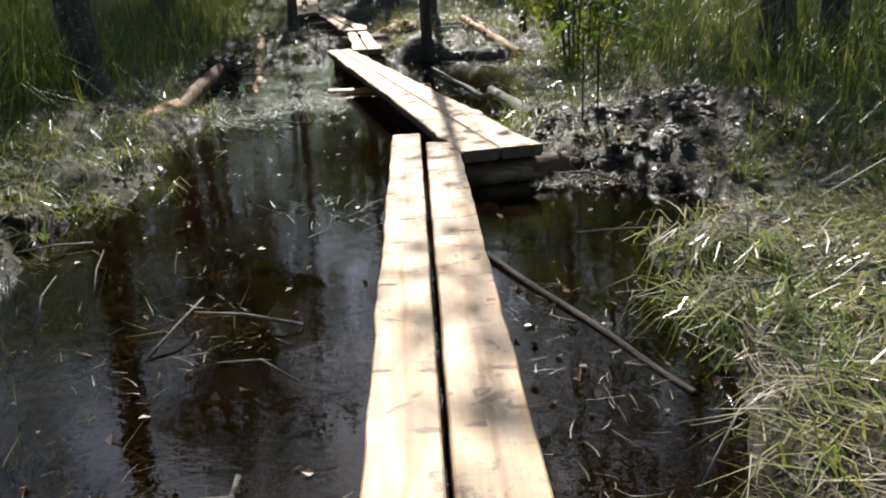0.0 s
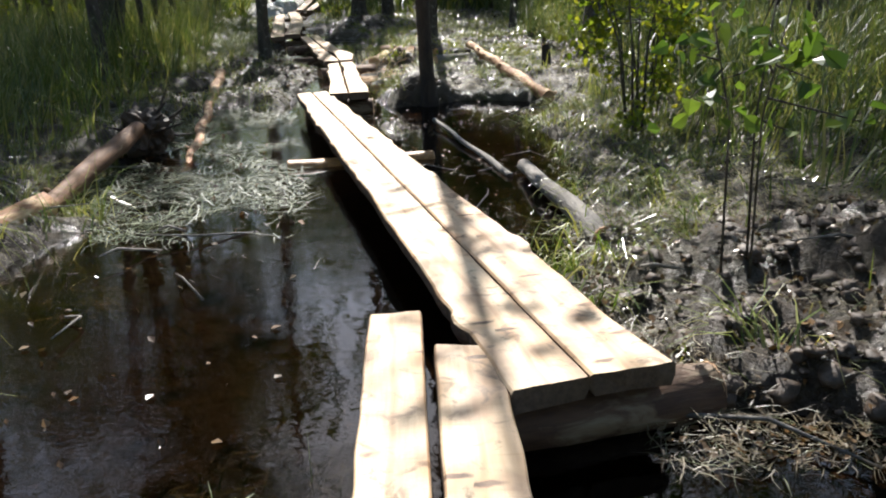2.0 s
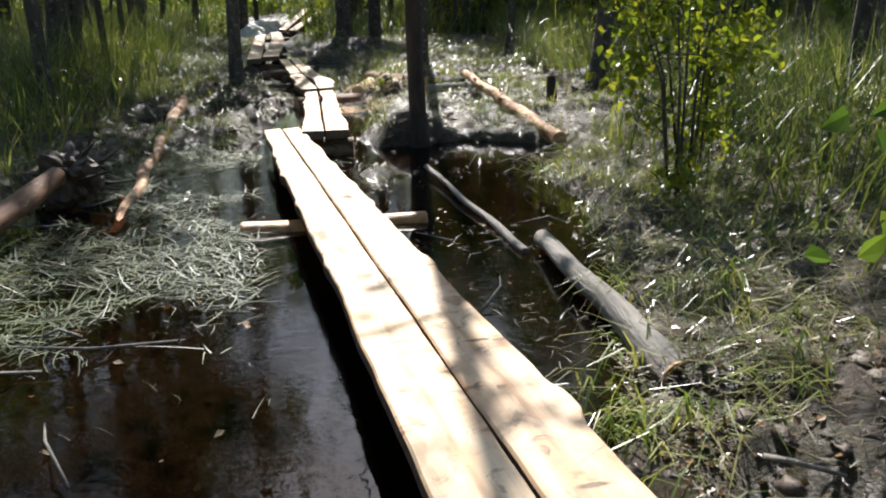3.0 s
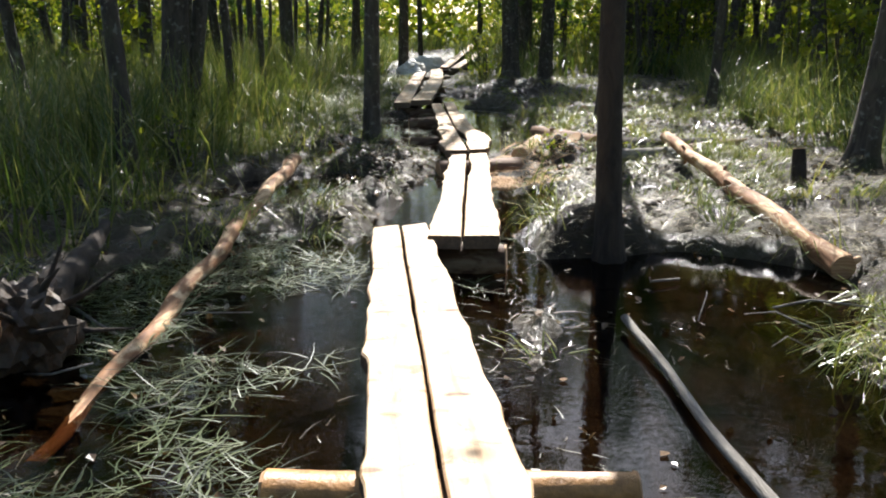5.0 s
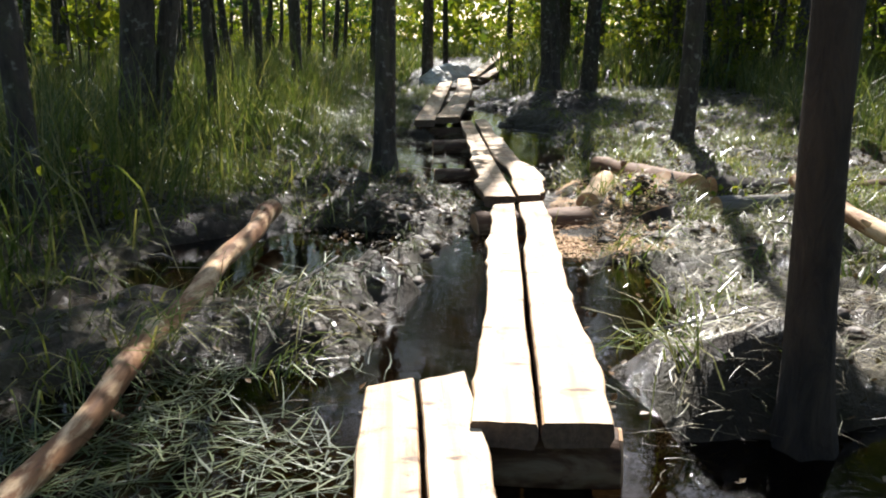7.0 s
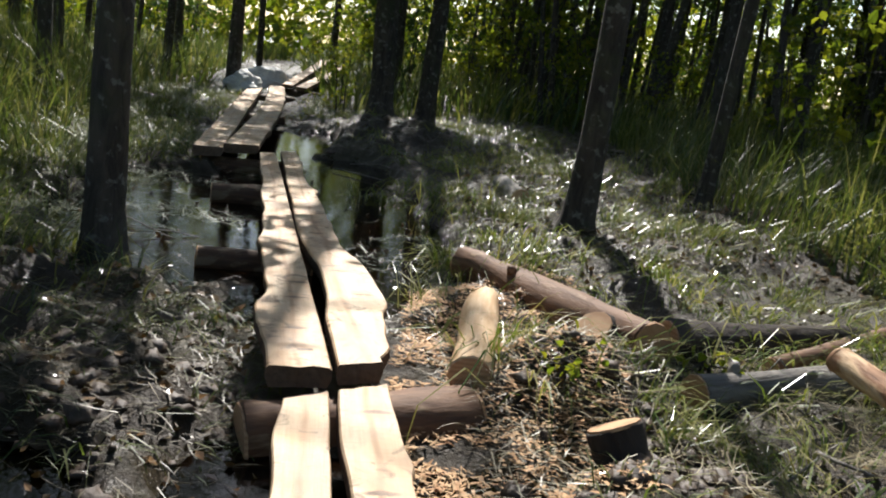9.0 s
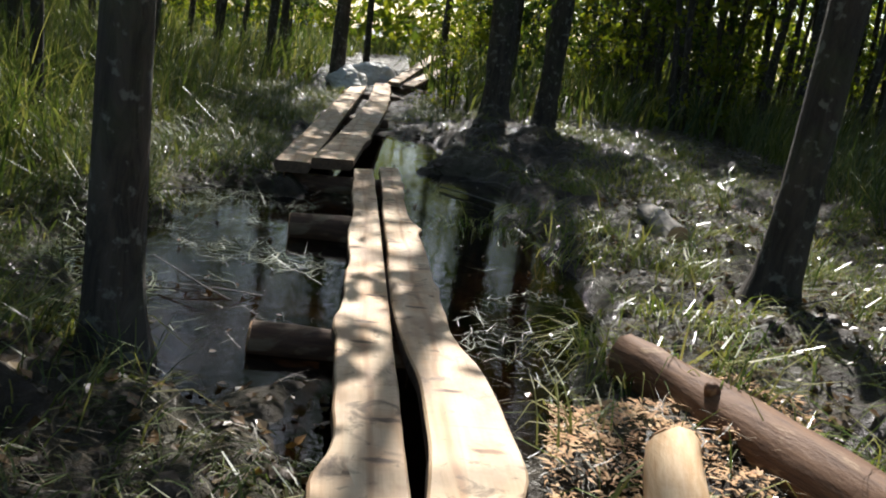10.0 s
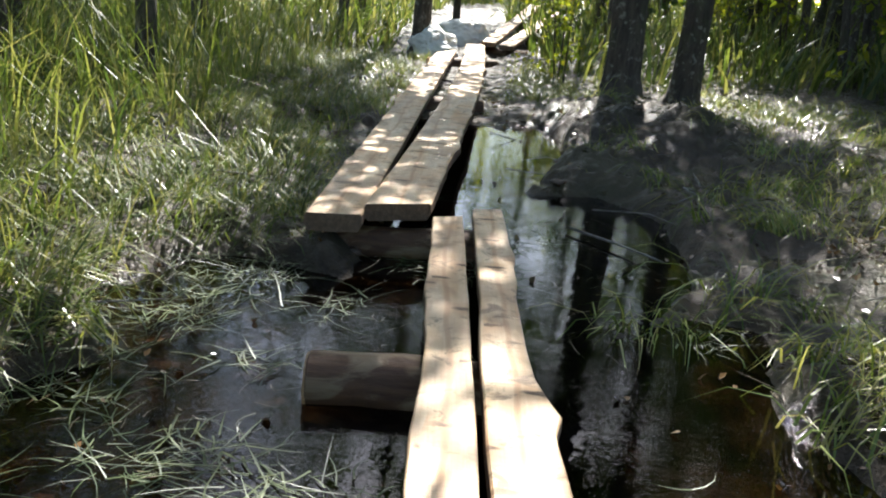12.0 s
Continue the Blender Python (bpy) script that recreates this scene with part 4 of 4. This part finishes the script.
b = scatter(15000, -9, 8, -6, 6, 4, lambda x, y, z, u: (off_route(x, y) > 2.6) & (z > 0.0))
grass_field("tall_grass", b, 0.6, 0.012, 0.2, 0.9, GRASS, "green grass on the near shore", seed=104)

# low grass filling the banks
b = scatter(70000, -7.5, 5.0, 0, 30, 16, lambda x, y, z, u: (z > 0.02) & (off_route(x, y) > 0.7) & (fbm(x * 1.6, y * 1.6, 57) > 0.40) & (u < np.where(x < route_x(y), 0.9, np.where(y > 12, 0.16, 0.4))))
grass_field("low_grass", b, 0.26, 0.008, 0.3, 1.3, GRASS, "low green grass and sedge covering the banks", seed=108)

b = scatter(34000, -8.5, -3.0, 15.5, 28, 17, lambda x, y, z, u: (z > 0.01) & (off_route(x, y) > 0.75) & (fbm(x * 1.4, y * 1.4, 58) > 0.36))
grass_field("low_grass", b, 0.36, 0.010, 0.3, 1.4, GRASS, "thick green grass beside the last planks", seed=109)

# long bent sedge tufts on the shores
def shore(x, y, z, u):
    return (z > -0.05) & (off_route(x, y) > 0.55) & (off_route(x, y) < 4.5) & (fbm(x * 1.3, y * 1.3, 77) > 0.42)


b = tufts(scatter(3600, -6.5, 4.5, 0, 30, 5, shore), 22, 0.06, 6)
grass_field("sedge", b, 0.36, 0.009, 0.35, 1.7, SEDGE, "long bent sedge tufts along the muddy shore", seed=105)
b = tufts(scatter(260, 0.95, 3.4, 0.2, 4.6, 7, lambda x, y, z, u: (z > -0.02) & (fbm(x * 2, y * 2, 78) > 0.42)), 34, 0.07, 8)
grass_field("sedge", b, 0.38, 0.011, 0.8, 2.4, SEDGE, "sunlit pale sedge flopping over the wet bank", seed=106)
b = tufts(scatter(160, -2.6, -0.5, 0.4, 4.2, 9, lambda x, y, z, u: off_route(x, y) > 0.75), 36, 0.07, 10)
grass_field("water_grass", b, 0.30, 0.008, 0.5, 1.6, GRASS, "dark green grass standing in shaded water", seed=107)

b = tufts(scatter(90, -2.6, -1.0, 4.6, 8.6, 34, lambda x, y, z, u: (z > -0.05) & (off_route(x, y) > 0.8) & (fbm(x * 1.6, y * 1.6, 39) > 0.46)), 30, 0.07, 35)
grass_field("sedge", b, 0.42, 0.009, 0.3, 1.6, SEDGE, "sunlit sedge clumps standing on the shore", seed=115)
b = tufts(scatter(150, 0.7, 2.4, 7.0, 11.4, 36, lambda x, y, z, u: (z > -0.04) & (fbm(x * 1.8, y * 1.8, 40) > 0.45)), 24, 0.08, 37)
grass_field("sedge", b, 0.30, 0.008, 0.7, 2.2, SEDGE, "bent sunlit sedge beside the driftwood", seed=116)

b = tufts(scatter(46, -0.95, -0.2, 4.2, 5.5, 38, lambda x, y, z, u: z < 0.05), 26, 0.08, 39)
grass_field("water_grass", b, 0.30, 0.007, 0.6, 2.0, MAT, "dark drowned tussock of grass in the pool", seed=117)
b = tufts(scatter(90, -2.4, -0.5, 1.6, 4.4, 43, lambda x, y, z, u: (off_route(x, y) > 0.8) & (fbm(x * 1.7, y * 1.7, 44) > 0.47)), 26, 0.08, 45)
grass_field("water_grass", b, 0.28, 0.007, 0.7, 2.1, MAT, "dark trampled grass lying in shaded water", seed=118)

b = tufts(scatter(60, -2.5, -1.3, 11.6, 15.0, 48, lambda x, y, z, u: (off_route(x, y) > 0.5) & (fbm(x * 2, y * 2, 49) > 0.44)), 22, 0.07, 50)
grass_field("low_grass", b, 0.26, 0.007, 0.6, 2.0, MAT, "dark wet grass on churned mud by the planks", seed=119)

b = tufts(scatter(80, -1.0, 0.9, 16.6, 21.0, 56, lambda x, y, z, u: (z > -0.06) & (off_route(x, y) > 0.7) & (fbm(x * 1.9, y * 1.9, 59) > 0.46)), 24, 0.08, 60)
grass_field("sedge", b, 0.30, 0.008, 0.7, 2.2, SEDGE, "sunlit sedge drooping over the dark pool", seed=120)

# flattened dead straw on mud and on the water
def lying(name, n, box, seed, keep, length, width, material, label, lift=0.012, float_on=True):
    global rng
    base = scatter(n, *box, seed, keep)
    rng = np.random.default_rng(seed)
    if float_on:
        base[:, 2] = np.maximum(base[:, 2], 0.0)
    base[:, 2] += lift * rng.uniform(0.2, 1.6, len(base))
    k = len(base)
    V, F = blades(base, length * rng.uniform(0.4, 1.4, k), width * rng.uniform(0.5, 1.4, k), rng.uniform(0, 6.28, k), rng.normal(1.93, 0.12, k), rng.normal(0.12, 0.15, k), 4, rng.normal(0, 0.4, k))
    tagged(new(name, mesh_of(name, V, F, material)), label, "litter", kind="stuff")


lying("dead_straw", 76000, (-6, 4.4, -0.5, 26), 11, lambda x, y, z, u: (z > -0.03) & (off_route(x, y) > 0.3) & (fbm(x * 1.7, y * 1.7, 87) > np.where((x < -1.0) & (y > 14.2), 0.56, 0.44)), 0.14, 0.0042, STRAW, "wet flattened dead straw on the mud", 0.02)
lying("floating_grass", 12000, (-3.6, 1.6, 0, 21), 12, lambda x, y, z, u: (z < 0.0) & (off_route(x, y) > 0.25) & (fbm(x * 1.2, y * 1.2, 97) > 0.55), 0.10, 0.003, STRAW, "loose grass blades floating on the water", 0.006)
lying("floating_grass", 11000, (-3.2, -0.8, 7.6, 12.6), 13, lambda x, y, z, u: (z < 0.03) & (off_route(x, y) > 0.3) & (fbm(x * 1.8, y * 1.8, 98) > 0.50), 0.20, 0.0065, MAT, "mat of cut sedge floating beside the planks", 0.012)
lying("dead_straw", 6000, (-2.6, -1.2, 11.4, 16.4), 53, lambda x, y, z, u: (z > -0.02) & (off_route(x, y) > 0.25) & (fbm(x * 2.3, y * 2.3, 54) > 0.42), 0.10, 0.0042, STRAW, "wet straw and roots trodden into the mud", 0.025)
lying("dry_straw", 15000, (-1.2, 3.2, 12.0, 16.2), 18, lambda x, y, z, u: (z > 0.0) & (off_route(x, y) > 0.45) & (fbm(x * 1.5, y * 1.5, 88) > 0.47), 0.15, 0.0045, PALE, "pale flattened straw covering the sunny bank", 0.03)
lying("dry_straw", 4500, (0.8, 2.6, 7.2, 11), 19, lambda x, y, z, u: (z > 0.0) & (fbm(x * 1.5, y * 1.5, 89) > 0.50), 0.15, 0.0045, PALE, "pale flattened straw on the shore", 0.03)
# laid here to stand in for sun glare on the wet bank
lying("dry_straw", 5200, (0.95, 3.4, 0.6, 4.6), 20, lambda x, y, z, u: z > -0.02, 0.18, 0.005, PALE, "wet straw flattened on the near bank, pale for sun glare", 0.05)
lying("wood_chips", 9000, (-1.30, -0.45, 14.4, 16.9), 14, lambda x, y, z, u: fbm(x * 3, y * 3, 5) > 0.34, 0.035, 0.011, CHIP, "orange wood chips around the cut logs", 0.012)


def leaf_litter(name, n, box, seed, keep, size, label):
    global rng
    base = scatter(n, *box, seed, keep)
    rng = np.random.default_rng(seed)
    base[:, 2] = np.maximum(base[:, 2], 0.0) + 0.008
    V, F = leaves(base, size * rng.uniform(0.5, 1.4, len(base)), 3.0, 0.8)
    tagged(new(name, mesh_of(name, V, F, LITTER)), label, "litter", kind="stuff")


leaf_litter("fallen_leaves", 16000, (-6.5, 4.5, -0.5, 26), 15, lambda x, y, z, u: (off_route(x, y) > 0.28) & ((z > 0) | (u < 0.25)), 0.035, "brown fallen leaves on mud and water")
leaf_litter("fallen_leaves", 700, (-2.9, -1.6, 14.2, 16.6), 21, lambda x, y, z, u: off_route(x, y) > 0.2, 0.04, "red and tan fallen leaves on the dug peat")
leaf_litter("fallen_leaves", 9000, (-1.0, 4.0, 14.5, 21.5), 46, lambda x, y, z, u: (off_route(x, y) > 0.6) & (z > 0) & (fbm(x * 1.1, y * 1.1, 47) > 0.42), 0.04, "wet dark fallen leaves covering the shaded bank")
leaf_litter("fallen_leaves", 5200, (0.7, 2.6, 5.3, 7.5), 41, lambda x, y, z, u: off_route(x, y) > 0.5, 0.03, "brown fallen leaves on the dug peat")
lying("dead_straw", 9000, (0.7, 2.6, 5.2, 7.6), 42, lambda x, y, z, u: off_route(x, y) > 0.5, 0.09, 0.004, STRAW, "short bits of straw and root on the dug peat", 0.03)
b = tufts(scatter(90, -2.9, -1.75, 14.2, 16.4, 22, lambda x, y, z, u: fbm(x * 2, y * 2, 31) > 0.48), 16, 0.06, 23)
grass_field("low_grass", b, 0.24, 0.007, 0.6, 2.0, GRASS, "thin green grass on the dug peat", seed=111)
b = tufts(scatter(120, -0.6, 1.4, 14.2, 16.6, 24, lambda x, y, z, u: fbm(x * 2, y * 2, 33) > 0.46), 16, 0.06, 25)
grass_field("low_grass", b, 0.24, 0.007, 0.6, 2.0, GRASS, "thin green grass round the stumps", seed=112)
b = tufts(scatter(150, -4.3, -2.45, 17.6, 21.4, 26, lambda x, y, z, u: fbm(x * 2.2, y * 2.2, 35) > 0.50), 22, 0.08, 27)
grass_field("water_grass", b, 0.26, 0.008, 0.7, 2.1, GRASS, "trampled green grass in shallow water", seed=113)
lying("floating_grass", 7000, (-4.3, -2.35, 17.0, 21.4), 28, lambda x, y, z, u: fbm(x * 2.2, y * 2.2, 35) > 0.49, 0.18, 0.006, MAT, "cut green grass floating beside a log", 0.01)
lying("floating_grass", 4200, (-1.7, 1.0, 16.9, 20.8), 29, lambda x, y, z, u: fbm(x * 2.0, y * 2.0, 36) > 0.48, 0.12, 0.0045, MAT, "straw and dead leaves floating at the pool's edge", 0.01)
b = tufts(scatter(110, -3.4, -1.6, 4.6, 8.2, 30, lambda x, y, z, u: (off_route(x, y) > 0.9) & (fbm(x * 2, y * 2, 37) > 0.47)), 26, 0.07, 31)
grass_field("sedge", b, 0.32, 0.008, 0.5, 1.8, SEDGE, "sunlit sedge tufts on the muddy shore", seed=114)

# peat clods thrown up along the dug pools
clod_rng = np.random.default_rng(44)
pieces = []
SPOTS = [(-1.95, 13.7, 0.5, 1.2, 110), (-0.55, 15.5, 0.3, 0.4, 60), (-2.15, 15.2, 0.55, 0.8, 150), (-1.62, 14.4, 0.25, 0.8, 50), (-0.42, 14.9, 0.22, 0.18, 90), (1.5, 6.3, 0.8, 1.0, 380), (0.1, 13.2, 0.5, 0.5, 30), (-2.6, 6.6, 0.6, 1.0, 30), (-2.0, 4.6, 0.6, 0.8, 150), (-1.7, 3.2, 0.4, 0.8, 60), (-3.2, 19.2, 0.6, 1.2, 90), (-2.35, 23.6, 0.8, 1.5, 40), (-0.2, 18.3, 0.6, 1.2, 26)]
for cx, cy, sx, sy, count in SPOTS:
    for _ in range(count):
        x, y = clod_rng.normal(cx, sx * 0.6), clod_rng.normal(cy, sy * 0.6)
        if abs(x - float(route_x(y))) < 0.30:
            continue
        r = 0.010 + 0.040 * clod_rng.uniform(0, 1) ** 2
        z = float(ground_height(x, y))
        bm = bmesh.new()
        bmesh.ops.create_icosphere(bm, subdivisions=2, radius=r)
        o = clod_rng.uniform(0, 50)
        for v in bm.verts:
            q = v.co / r
            v.co *= 1 + 0.9 * noise.noise(q * 1.3 + Vector((o, 0, 0))) + 0.5 * noise.noise(q * 3.1 + Vector((0, o, 0)))
            v.co.z *= 0.6
        V = np.array([tuple(v.co) for v in bm.verts]) + np.array([x, y, z - r * 0.05])
        F = np.array([[v.index for v in f.verts] for f in bm.faces])
        bm.free()
        pieces.append((V, F))
tagged(new("peat_clods", mesh_of("peat_clods", *joined(pieces), CLOD, True)), "dark wet clods of dug peat", "mud", kind="stuff")


def sheeting(x, y, z, sx, sy, sz, seed):
    bm = bmesh.new()
    bmesh.ops.create_icosphere(bm, subdivisions=4, radius=1)
    for v in bm.verts:
        q = v.co.copy()
        k = 1 + 0.35 * noise.noise(q * 1.2 + Vector((seed, 0, 0))) + 0.16 * abs(noise.noise(q * 4 + Vector((0, seed, 0))))
        v.co = Vector((q.x * sx * k, q.y * sy * k, max(q.z, -0.35) * sz * k))
    me = bpy.data.meshes.new("sack")
    bm.to_mesh(me)
    bm.free()
    me.materials.append(WHITE)
    ob = new("sack", me)
    ob.matrix_basis = pose(x, y, z + 0.3 * sz, 0, 0, seed * 40)
    tagged(ob, "rumpled pale grey plastic sack lying by the planks", "sack", "sacks at the end of the planks")


sheeting(-5.45, 29.9, float(ground_height(-5.45, 29.9)), 0.36, 0.45, 0.32, 1)
sheeting(-5.35, 31.6, float(ground_height(-5.35, 31.6)), 0.30, 0.45, 0.36, 2)


# thin broken twigs lying about
tw = np.random.default_rng(52)
pieces = []
for k in range(150):
    y = tw.uniform(1.5, 24)
    x = float(route_x(y)) + tw.choice([-1, 1]) * tw.uniform(0.6, 2.6)
    z = max(0.0, float(ground_height(x, y))) + 0.03
    a, L = tw.uniform(0, 6.28), tw.uniform(0.15, 0.7)
    d = Vector((math.cos(a), math.sin(a), tw.uniform(-0.05, 0.25))) * L
    p = Vector((x, y, z))
    bend = Vector(tw.normal(0, 0.04, 3))
    r = tw.uniform(0.003, 0.009)
    pieces.append(tube([p - d * 0.5, p + bend, p + d * 0.5], [r, r * 0.9, r * 0.5], 5, 0.05, k))
tagged(new("twigs", mesh_of("twigs", *joined(pieces), BARK_GREY, True)), "thin grey broken twigs lying on mud and water", "litter", kind="stuff")
